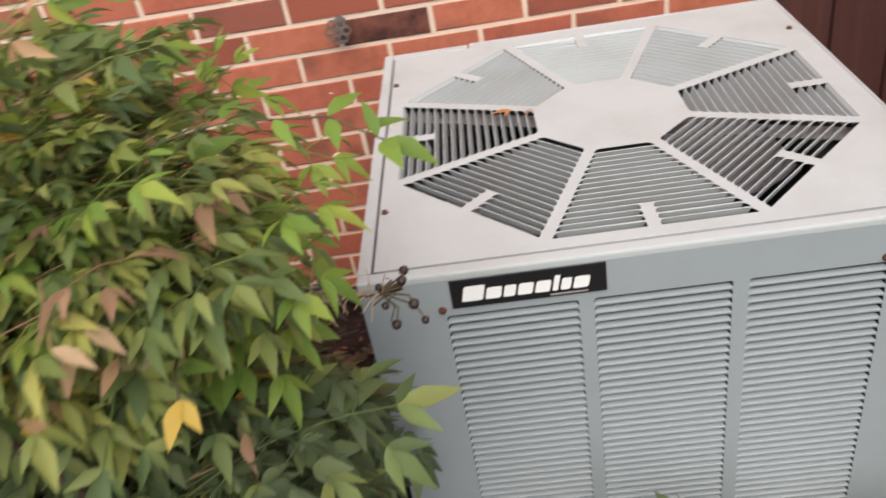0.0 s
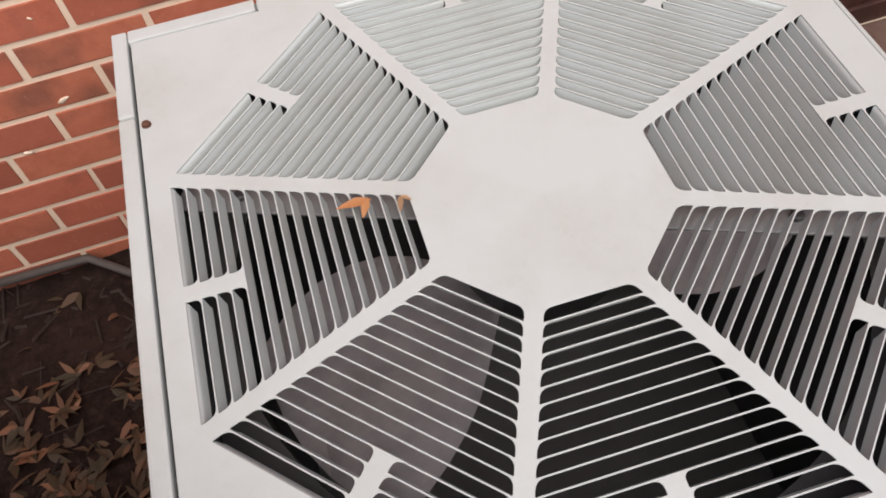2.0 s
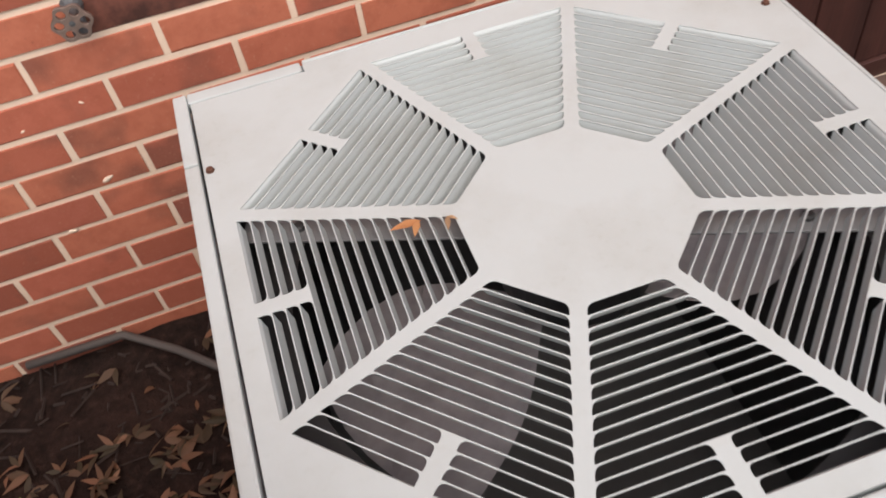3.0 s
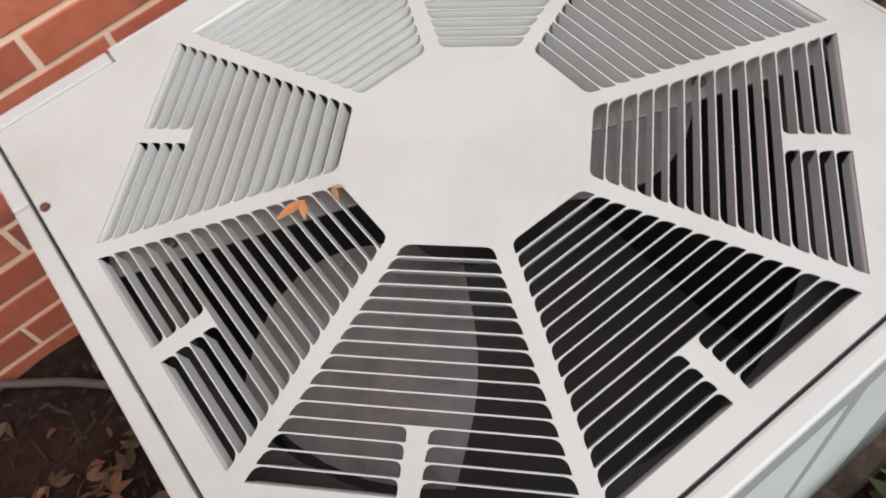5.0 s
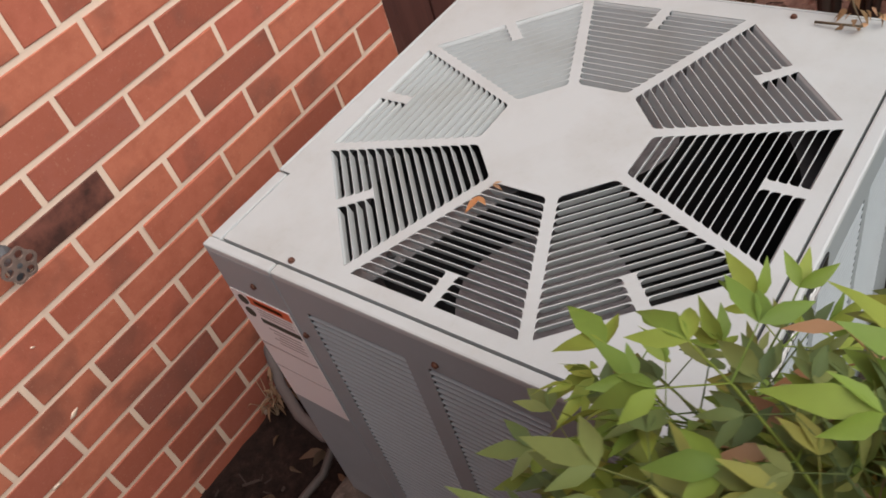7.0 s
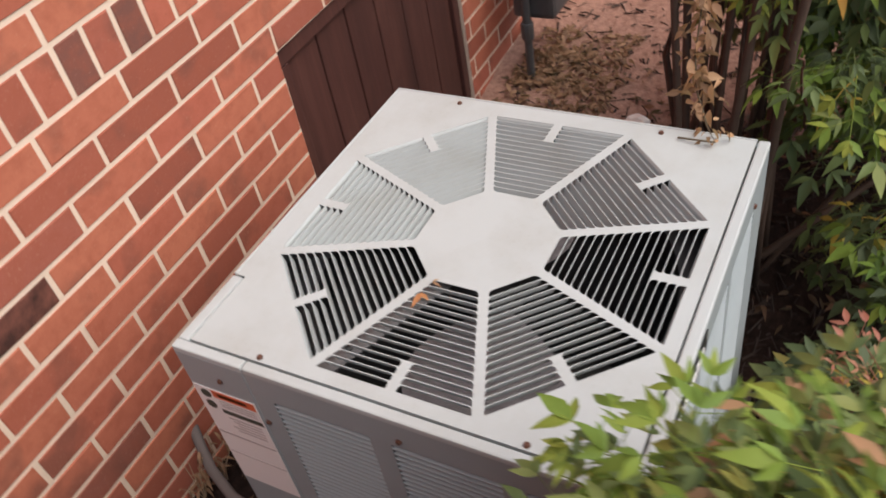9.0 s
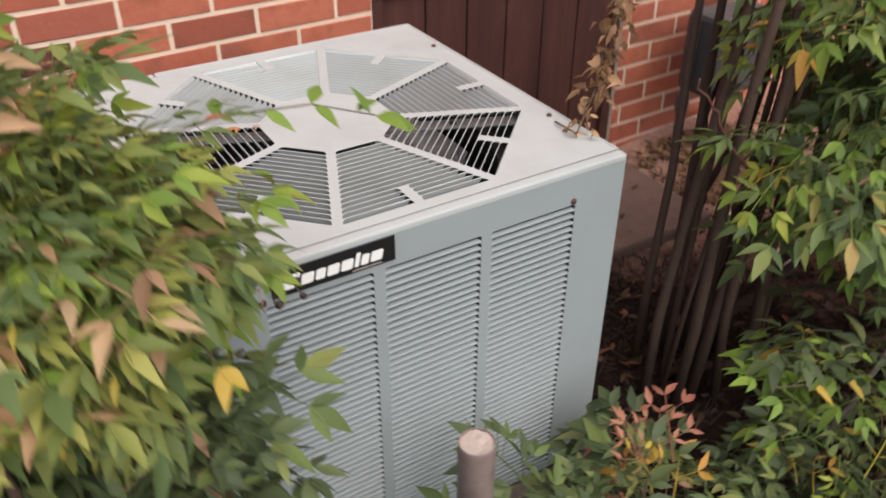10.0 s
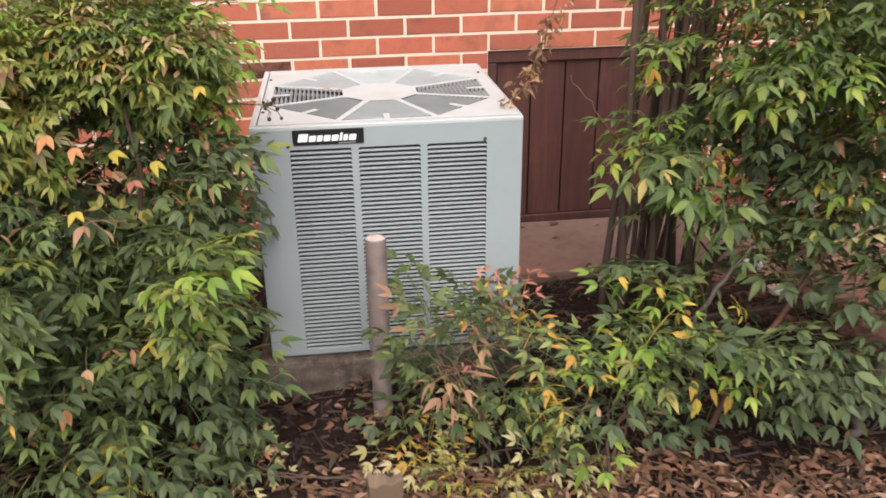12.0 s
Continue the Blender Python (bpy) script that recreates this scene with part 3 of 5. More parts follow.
    bmesh.ops.solidify(bm, geom=bm.faces[:], thickness=-0.001)
    part("fan_collar", bm, DECK, unit, smooth=True)
    strap = part("motor_strap", boxed(-0.318, 0.318, -0.0165, 0.0165, TOP - 0.0235, TOP - 0.0205, bevel=0.001), STRAP, unit, "dull grey steel strap that carries the motor", pose(0, 0, 0, 0, 0, -22.5))
    for x in (-0.262, 0.205):
        part("bolt", lathe(bmesh.new(), [(0.006, 0.0), (0.006, 0.004), (0.004, 0.005)], 8), MOTOR, strap, m=pose(x, 0, TOP - 0.0204))
    bm = bmesh.new()
    lathe(bm, [(0.060, TOP - 0.088), (0.074, TOP - 0.082), (0.074, TOP - 0.034), (0.066, TOP - 0.0245)], 24)
    part("motor", bm, MOTOR, unit, "black fan motor below the grille")
    fan = part("fan", lathe(bmesh.new(), [(0.045, TOP - 0.132), (0.048, TOP - 0.126), (0.048, TOP - 0.096), (0.030, TOP - 0.090)], 20), BLADE, unit, "grey metal fan at rest")
    for k in range(2):
        bm = bmesh.new()
        grid = []
        for i in range(9):
            r = 0.045 + 0.222 * i / 8
            half = radians(25 + 15 * math.sin(math.pi * (i / 8) ** 0.8))
            row = []
            for j in range(7):
                s = j / 6 * 2 - 1
                a = radians(180 * k + 9) + half * s + 0.25 * (i / 8) ** 2
                row.append(bm.verts.new((r * math.cos(a), r * math.sin(a), TOP - 0.112 + 0.022 * s + 0.008 * s * s)))
            grid.append(row)
        for q, s in zip(grid, grid[1:]):
            for j in range(6):
                bm.faces.new((q[j], q[j + 1], s[j + 1], s[j]))
        bmesh.ops.solidify(bm, geom=bm.faces[:], thickness=0.0012)
        part("blade", bm, BLADE, fan, smooth=True)
    # brand plate: plain white slanted shapes on black
    plate = part("brand_plate", boxed(-0.235, -0.062, -HALF - 0.0022, -HALF - 0.0002, TOP - 0.049, TOP - 0.0105, bevel=0.0008), BLACK, unit, "black plate with plain white slanted shapes")
    x = -0.2235
    for wd, hg in ((0.025, 0.0200), (0.0185, 0.0150), (0.0145, 0.0150), (0.0180, 0.0150), (0.0180, 0.0150), (0.0075, 0.0200), (0.0125, 0.0150), (0.0185, 0.0150)):
        bm = bmesh.new()
        zb, sl = TOP - 0.040, 0.004
        pts = rounded([(x, zb), (x + wd - 0.0015, zb), (x + wd - 0.0015 + sl * hg / 0.0185, zb + hg), (x + sl * hg / 0.0185, zb + hg)], [0.0028] * 4 if wd > 0.009 else [0.001] * 4, 4)
        fr = [bm.verts.new((a, -HALF - 0.0030, b)) for a, b in pts]
        bk = [bm.verts.new((a, -HALF - 0.0021, b)) for a, b in pts]
        bm.faces.new(fr)
        for i in range(len(fr)):
            bm.faces.new((fr[i], bk[i], bk[(i + 1) % len(fr)], fr[(i + 1) % len(fr)]))
        part("white_shape", bm, WHITE, plate)
        x += wd + 0.0014
    part("small_bar", boxed(-0.125, -0.083, -HALF - 0.0027, -HALF - 0.0021, TOP - 0.0462, TOP - 0.0446), GREYBAR, plate)
    # warning sticker on the access panel
    xs = -HALF - 0.0006
    st = part("warning_sticker", boxed(xs - 0.0006, xs + 0.0004, 0.2185, 0.3330, TOP - 0.330, TOP - 0.082), STICKER, unit, "pale warning sticker with an orange heading")

    def bar(y0, y1, za, zb, material, name="print_bar"):
        part(name, boxed(xs - 0.0010, xs - 0.0006, y0, y1, TOP - zb, TOP - za), material, st)
    bar(0.2205, 0.300, 0.084, 0.101, ORANGE)
    bar(0.236, 0.290, 0.089, 0.096, GREEN)
    for i in range(3):
        bar(0.226, 0.292, 0.106 + 0.006 * i, 0.1085 + 0.006 * i, GREYBAR)
    bar(0.2205, 0.296, 0.128, 0.138, GREEN)
    for i in range(5):
        bar(0.228, 0.290 - 0.006 * (i % 3), 0.146 + 0.0075 * i, 0.149 + 0.0075 * i, GREYBAR)
    bar(0.2205, 0.331, 0.196, 0.2005, GREYBAR)
    bar(0.2205, 0.331, 0.252, 0.2545, GREYBAR)
    for yy, zz in ((0.313, 0.097), (0.313, 0.123)):
        bm = bmesh.new()
        lathe(bm, [(0.0095, 0), (0.0095, 0.0006)], 16)
        part("round_mark", bm, GREEN, st, m=pose(xs - 0.0006, yy, TOP - zz, 0, -90, 0))
    # screws
    for x, y in ((-0.311, 0.197), (-0.311, -0.193), (0.316, 0.197), (0.317, -0.17)):
        screw(unit, (x, y, TOP - 0.0004), "z")
    for x, z in ((-0.247, 0.0505), (0.240, 0.0535)):
        screw(unit, (x, -HALF + 0.0002, TOP - z), "s", 0.004)
    for y, z in ((-0.026, 0.045), (0.205, 0.118), (0.268, 0.052)):
        screw(unit, (-HALF + 0.0002, y, TOP - z), "w", 0.004)
    return unit


build_unit()


def build_pad():
    bm = boxed(-0.372, 0.372, -0.366, 0.372, -0.05, LOW - 0.009, bevel=0.012)
    bmesh.ops.subdivide_edges(bm, edges=bm.edges[:], cuts=5, use_grid_fill=True)
    for v in bm.verts:
        v.co += Vector((noise.noise(v.co * 9), noise.noise(v.co * 9 + Vector((5, 0, 0))), 0)) * 0.004
        v.co += Vector((noise.noise(v.co * 30), noise.noise(v.co * 30 + Vector((3, 0, 0))), 0.4 * noise.noise(v.co * 30 + Vector((9, 0, 0))) - 0.3)) * 0.0025
    p = part("concrete_pad", bm, CONCRETE, None, "stained grey concrete pad under the air conditioner")
    return tagged(p, category="pad")


build_pad()


def build_pipe_post():
    e = empty("pipe_post", (-0.054, -0.532, 0))
    tagged(e, "short weathered pinkish-grey pipe post filled with mortar", "post")
    h = TOP - 0.222
    bm = bmesh.new()
    lathe(bm, [(0.0245, -0.1), (0.0245, 0.1), (0.0250, 0.3), (0.0250, h - 0.004), (0.0243, h), (0.0228, h), (0.0224, h - 0.012)], 28)
    part("pipe", bm, PIPE, e, smooth=False)
    bm = bmesh.new()
    bmesh.ops.create_circle(bm, cap_ends=True, segments=20, radius=0.0225)
    bmesh.ops.triangulate(bm, faces=bm.faces[:])
    bmesh.ops.subdivide_edges(bm, edges=bm.edges[:], cuts=2, use_grid_fill=True)
    for v in bm.verts:
        v.co.z = h - 0.003 + 0.004 * noise.noise(v.co * 120)
    part("mortar_fill", bm, MORTAR_FILL, e, "rough pinkish mortar plug")


build_pipe_post()


def build_stake():
    bm = boxed(-0.035, 0.035, -0.012, 0.012, -0.25, 0.175, bevel=0.003)
    bmesh.ops.subdivide_edges(bm, edges=[e for e in bm.edges if e.calc_length() > 0.03], cuts=5, use_grid_fill=True)
    for v in bm.verts:
        v.co.x += 0.004 * noise.noise(v.co * 25)
        if v.co.z > 0.15:
            v.co.z += 0.02 * noise.noise(v.co * 40)
    s = part("wooden_stake", bm, STAKE, None, "short weathered wooden stake in the soil", pose(-0.082, -0.955, 0, 3, 2, 6))
    return tagged(s, category="stake")


build_stake()


def build_hose():
    """Hose that lies on the soil between the wall tap and the cabinet's back corner."""
    bm = bmesh.new()
    pts = [(-0.85, 0.665, 0.03), (-0.66, 0.665, 0.03), (-0.56, 0.585, 0.03), (-0.485, 0.51, 0.03), (-0.40, 0.46, 0.035), (-0.33, 0.44, 0.06), (-0.27, 0.43, 0.12), (-0.22, 0.40, 0.18), (-0.20, 0.345, 0.20)]
    tube(bm, pts, 0.0085, 10)
    return tagged(part("drain_hose", bm, HOSE, None, "grey hose on the soil behind the cabinet", smooth=True), category="hose")


build_hose()


def build_line_pipe():
    """Thick lagged pipe that comes out of the wall's foot and bends into the cabinet's back."""
    bm = bmesh.new()
    pts = [Vector(p) for p in ((-0.165, 0.72, 0.155), (-0.195, 0.68, 0.130), (-0.235, 0.62, 0.112), (-0.268, 0.54, 0.104), (-0.282, 0.46, 0.110), (-0.27, 0.39, 0.125), (-0.25, 0.335, 0.135))]
    tube(bm, pts, 0.0115, 12)
    return tagged(part("coolant_pipe", bm, LAGGING, None, "grey-brown lagged pipe bending from wall into cabinet", smooth=True), category="pipe")


build_line_pipe()


def build_weed(x, y, seed):
    """A dry tuft of thin stalks and withered blades."""
    rng = random.Random(seed)
    e = tagged(empty("dry_weed", (x, y, ground_z(x, y))), "dry straw-brown weed tuft at the foot of the bricks", "weed", "dry weeds by the wall")
    for _ in range(9):
        a, ln = rng.uniform(0, 2 * math.pi), rng.uniform(0.06, 0.15)
        out = Vector((math.cos(a), math.sin(a) - 0.3, 0))
        bm = bmesh.new()
        tube(bm, [Vector((0, 0, -0.01)), out * 0.012 + Vector((0, 0, ln * 0.5)), out * 0.035 + Vector((0, 0, ln))], [0.0012, 0.001, 0.0006], 4)
        part("stalk", bm, STRAW, e)
        for k in (0.45, 0.7, 1.0):
            bm = bmesh.new()
            b = rng.uniform(0, 2 * math.pi)
            size = rng.uniform(0.018, 0.034)
            leaflet(bm, out * 0.035 * k * k + Vector((0, 0, ln * k)), (math.cos(b), math.sin(b), rng.uniform(-0.6, 0.2)), (0.2, 0.1, 1), size, size * 0.3, 0.6, 0.5)
            part("blade", bm, LEAF_DRY, e, smooth=True)


WEEDS = ((-0.20, 0.655, 1), (-0.255, 0.672, 2), (-0.13, 0.665, 3))


def build_gas_riser():
    e = empty("gas_riser", (1.50, 0.60, 0.03))
    tagged(e, "grey iron gas pipe with a meter body near the wall", "gas meter")
    bm = bmesh.new()
    tube(bm, [(0, 0, -0.1), (0, 0, 0.52)], 0.014, 12)
    part("riser", bm, GALV, e)
    bm = bmesh.new()
    lathe(bm, [(0.02, 0.14), (0.022, 0.15), (0.022, 0.19), (0.02, 0.20)], 10)
    part("coupling", bm, GALV, e)
    part("meter_body", boxed(0.022, 0.27, -0.09, 0.06, 0.20, 0.46, bevel=0.02), GALV, e)


build_gas_riser()


# ---------------------------------------------------------------- leaves and shrubs
def leaflet(bm, base, direction, up, length, width, droop=0.25, fold=0.25):
    """One pointed leaflet, folded along its midrib and drooping towards its tip."""
    d = Vector(direction).normalized()
    s = d.cross(Vector(up)).normalized()
    n = s.cross(d)
    b = Vector(base)
    root = bm.verts.new(b)
    prev = None
    for t, w in ((0.20, 0.70), (0.44, 1.0), (0.74, 0.54)):
        c = b + d * (t * length) - n * (droop * length * t * t)
        e = s * (w * width / 2)
        lift = n * (fold * w * width / 2)
        row = [bm.verts.new(c - e + lift), bm.verts.new(c), bm.verts.new(c + e + lift)]
        if prev is None:
            bm.faces.new((root, row[1], row[0]))
            bm.faces.new((root, row[2], row[1]))
        else:
            bm.faces.new((prev[0], prev[1], row[1], row[0]))
            bm.faces.new((prev[1], prev[2], row[2], row[1]))
        prev = row
    tip = bm.verts.new(b + d * length - n * (droop * length))
    bm.faces.new((prev[0], prev[1], tip))
    bm.faces.new((prev[1], prev[2], tip))


def spray_mesh(rng, material, nodes=3, size=0.048, spread=1.0, bare=False, wide=1.0):
    """A compound leaf that points along +x with z up: a stalk, side stalks and leaflets by threes."""
    bm = bmesh.new()
    length = size * (1.15 * nodes + 0.7)

    def axis(t):
        return Vector((length * t, 0, 0.10 * length * math.sin(t * 2.2) - 0.16 * length * t * t))
    tube(bm, [axis(t) for t in (0, 0.35, 0.7, 1.0)], [0.0016, 0.0013, 0.0011, 0.0008], 4, caps=False)

    def three(at, direction, scale):
        d = Vector(direction).normalized()
        side = d.cross(Vector((0, 0, 1))).normalized()
        for k in (-1, 0, 1):
            if bare and rng.random() < 0.5:
                continue
            ln = size * scale * rng.uniform(0.75, 1.15) * (1.12 if k == 0 else 0.9)
            dd = d + side * k * rng.uniform(0.6, 1.25) + Vector((0, 0, rng.uniform(-0.65, 0.15)))
            nn = Vector((rng.uniform(-0.35, 0.35), rng.uniform(-0.35, 0.35), 1))
            leaflet(bm, at, dd, nn, ln, ln * rng.uniform(0.28, 0.38) * wide, rng.uniform(0.08, 0.45), rng.uniform(0.1, 0.5))
    for i in range(nodes):
        t = (i + 0.75) / (nodes + 0.4)
        p = axis(t)
        for sgn in (-1, 1):
            reach = size * rng.uniform(0.6, 1.0) * (1.25 - 0.5 * t) * spread
            q = p + Vector((reach * 0.55, sgn * reach, rng.uniform(-0.25, 0.15) * reach))
            tube(bm, [p, q], [0.0009, 0.0007], 3, caps=False)
            three(q, (0.6, sgn * 1.0, -0.05), 1.0)
    three(axis(1.0), (1, 0, -0.1), 1.1)
    me = mesh_of(bm, "leaf_spray", material, smooth=True)
    return me


RNG = random.Random(11)
SPRAYS = {
    "green": [spray_mesh(RNG, LEAF, n, s) for n, s in ((2, 0.046), (3, 0.044), (2, 0.052), (3, 0.040), (1, 0.050), (2, 0.042))],
    "dark": [spray_mesh(RNG, LEAF_DARK, n, s, wide=1.25) for n, s in ((2, 0.044), (3, 0.040), (2, 0.050), (3, 0.044))],
    "yellow": [spray_mesh(RNG, LEAF_YELLOW, n, s, bare=True) for n, s in ((1, 0.046), (2, 0.042))],
    "red": [spray_mesh(RNG, LEAF_RED, n, s, bare=True) for n, s in ((1, 0.040), (2, 0.036))],
    "olive": [spray_mesh(RNG, LEAF_OLIVE, n, s) for n, s in ((2, 0.044), (3, 0.040), (2, 0.048), (1, 0.046))],
    "lime": [spray_mesh(RNG, LEAF_LIME, n, s, wide=1.15) for n, s in ((2, 0.048), (1, 0.052), (2, 0.044))],
    "cream": [spray_mesh(RNG, LEAF_CREAM, n, s, wide=1.1) for n, s in ((1, 0.052), (2, 0.046))],
    "tan": [spray_mesh(RNG, LEAF_TAN, n, s, bare=True) for n, s in ((1, 0.050), (2, 0.046))],
    "dry": [spray_mesh(RNG, LEAF_DRY, n, s, bare=True) for n, s in ((2, 0.044), (1, 0.048))],
}


def spray_pose(p, out, rng, lift=0.25):
    """A pose at p whose x points along out, tilted at random."""
    d = Vector(out) + Vector((rng.uniform(-0.5, 0.5), rng.uniform(-0.5, 0.5), rng.uniform(-0.35, 0.35) + lift))
    d.normalize()
    z = Vector((rng.uniform(-0.5, 0.5), rng.uniform(-0.5, 0.5), 1.0))
    y = z.cross(d).normalized()
    z = d.cross(y)
    m = Matrix((d, y, z)).transposed().to_4x4()
    s = rng.uniform(0.66, 1.18)
    return Matrix.Translation(p) @ m @ Matrix.Scale(s, 4)


def joined_sprays(name, items, parent, label=""):
    """Many compound leaves in one mesh, for the inner and far foliage."""
    by_mat = {}
    for me, m in items:
        by_mat.setdefault(me.materials[0].name, []).append((me, m))
    vs, fs, ms, mats = [], [], [], []
    for k, lst in by_mat.items():
        mats.append(lst[0][0].materials[0])
        for me, m in lst:
            o = len(vs)
            vs += [tuple(m @ v.co) for v in me.vertices]
            for p in me.polygons:
                fs.append([o + i for i in p.vertices])
                ms.append(len(mats) - 1)
    me = bpy.data.meshes.new(name)
    me.from_pydata(vs, [], fs)
    for x in mats:
        me.materials.append(x)
    me.polygons.foreach_set("material_index", ms)
    me.polygons.foreach_set("use_smooth", [True] * len(fs))
    ob = new(name, me)
    ob.parent = parent
    return tagged(ob, label, kind="stuff")


def pick(rng, mix):
    r = rng.random()
    for k, w in mix:
        r -= w
        if r <= 0:
            return rng.choice(SPRAYS[k])
    return rng.choice(SPRAYS[mix[0][0]])


def shrub(name, label, base, canes, lobes, count, mix, single, seed, spread=0.12, cane_r=0.008, bark=None, lift=0.25, group="", scale=1.0, upright=0, gaps=-0.12, shrink=0.3, hollows=(), crown=0.0, bare=0.0):
    """Canes from the ground and compound leaves in lobes, each lobe (centre, half sizes, weight)."""
    rng = random.Random(seed)
    e = empty(name, (0, 0, 0))
    tagged(e, label, "shrub", group)
    total = sum(q[2] for q in lobes)
    for i in range(canes):
        c, h = rng.choice(lobes)[:2]
        b = Vector((base[0] + rng.gauss(0, spread), base[1] + rng.gauss(0, spread), -0.03))
        top = Vector((c[0] + rng.uniform(-0.6, 0.6) * h[0], c[1] + rng.uniform(-0.6, 0.6) * h[1], c[2] + rng.uniform(-0.2, 0.7) * h[2]))
        pts, rad = [], []
        for j in range(7):
            t = j / 6
            p = b.lerp(top, t)
            p.z = b.z + (top.z - b.z) * t
            p += Vector((rng.gauss(0, 0.012), rng.gauss(0, 0.012), 0)) * (1 if 0 < j < 6 else 0)
            bend = math.sin(t * math.pi) * 0.04
            p += Vector((base[0] - top.x, base[1] - top.y, 0)).normalized() * bend if (top - b).length > 0 else Vector()
            pts.append(p)
            rad.append(cane_r * (1.1 - 0.7 * t) * (0.8 + 0.5 * ((i * 37) % 10) / 10))
        bm = bmesh.new()
        tube(bm, pts, rad, 7)
        part("cane", bm, bark or BARK, e, smooth=True)
    for i in range(upright):
        b = Vector((base[0] + rng.uniform(-0.17, 0.14), base[1] + rng.uniform(-0.16, 0.04), -0.03))
        lean = Vector((rng.gauss(0.03, 0.07), rng.gauss(-0.03, 0.06), 0))
        pts = [b + lean * (j / 5) ** 1.3 + Vector((rng.gauss(0, 0.005), rng.gauss(0, 0.005), 0.265 * j)) for j in range(6)]
        r = rng.uniform(0.006, 0.015)
        bm = bmesh.new()
        tube(bm, pts, [r * (1 - 0.09 * j) for j in range(6)], 7)
        part("cane", bm, bark or BARK, e, smooth=True)
    items = []
    for lobe in lobes:
        c, h, w = lobe[:3]
        own = lobe[3] if len(lobe) > 3 else mix
        for _ in range(int(count * w / total)):
            while True:
                u = Vector((rng.uniform(-1, 1), rng.uniform(-1, 1), rng.uniform(-1, 1)))
                if 0.12 < u.length < 1:
                    break
            r = u.length ** 0.45
            u = u.normalized() * r
            k = 1 + 0.16 * noise.noise((u.x * 1.9 + c[0] * 3, u.y * 1.9 + c[1] * 3, u.z * 1.9 + seed))
            p = Vector((c[0] + u.x * h[0] * k, c[1] + u.y * h[1] * k, c[2] + u.z * h[2] * k))
            hollow = p.y < -0.48 and any((p - Vector(q[:3])).length < q[3] for q in hollows)
            if p.z < 0.03 or hollow or (p.z < bare and p.y > -0.53) or noise.noise(p * 7.0 + Vector((seed, 0, 0))) < gaps - (crown if p.z > 0.72 or p.y > -0.50 else 0.0):
                continue
            if -HALF - 0.07 < p.x < HALF + 0.07 and -HALF - 0.06 < p.y < HALF + 0.1 and p.z < TOP + 0.05:
                continue
            out = Vector((u.x / h[0], u.y / h[1], u.z / h[2] * 0.4)).normalized()
            high = min(1.0, max(0.0, (p.z - 0.55) / 0.45))
            items.append((r, pick(rng, own), spray_pose(p, out, rng, lift) @ Matrix.Scale(scale * (1.05 - shrink * high), 4)))
    items.sort(key=lambda q: -q[0])
    for _, me, m in items[:single]:
        part("leaf_spray", me, LEAF, e, m=m)
    if items[single:]:
        joined_sprays("inner_foliage", [(me, m) for _, me, m in items[single:]], e)
    return e


GREEN_MIX = (("green", 0.33), ("dark", 0.28), ("olive", 0.19), ("yellow", 0.08), ("red", 0.03), ("tan", 0.03), ("dry", 0.06))
BRIGHT_MIX = (("green", 0.54), ("lime", 0.29), ("dark", 0.08), ("yellow", 0.05), ("dry", 0.04))
# in low and inner lobes this mix puts shade into the leaf colour
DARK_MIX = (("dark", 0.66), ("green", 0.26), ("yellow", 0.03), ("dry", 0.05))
YELLOW_MIX = (("green", 0.22), ("lime", 0.14), ("yellow", 0.11), ("dark", 0.48), ("dry", 0.05))
RED_MIX = (("red", 0.70), ("dark", 0.18), ("dry", 0.12))
DRY_MIX = (("dry", 0.66), ("red", 0.10), ("dark", 0.24))
NEAR_MIX = (("green", 0.40), ("lime", 0.30), ("olive", 0.12), ("yellow", 0.06), ("tan", 0.07), ("dry", 0.05))
WITHERED_MIX = (("cream", 0.42), ("yellow", 0.16), ("olive", 0.22), ("dry", 0.10), ("red", 0.10))
LOW_MIX = (("green", 0.38), ("dark", 0.28), ("olive", 0.12), ("lime", 0.12), ("yellow", 0.05), ("dry", 0.05))
LIME_MIX = (("lime", 0.55), ("green", 0.38), ("yellow", 0.07))
PALE_MIX = (("yellow", 0.18), ("tan", 0.26), ("dry", 0.10), ("olive", 0.20), ("green", 0.20), ("red", 0.06))
PALE_GREEN_MIX = (("olive", 0.46), ("green", 0.22), ("lime", 0.24), ("yellow", 0.05), ("tan", 0.03))
# crown leaves, paler, with sunlight put into their colour
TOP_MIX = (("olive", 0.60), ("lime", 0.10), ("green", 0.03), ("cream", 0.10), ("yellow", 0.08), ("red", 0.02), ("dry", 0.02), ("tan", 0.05))

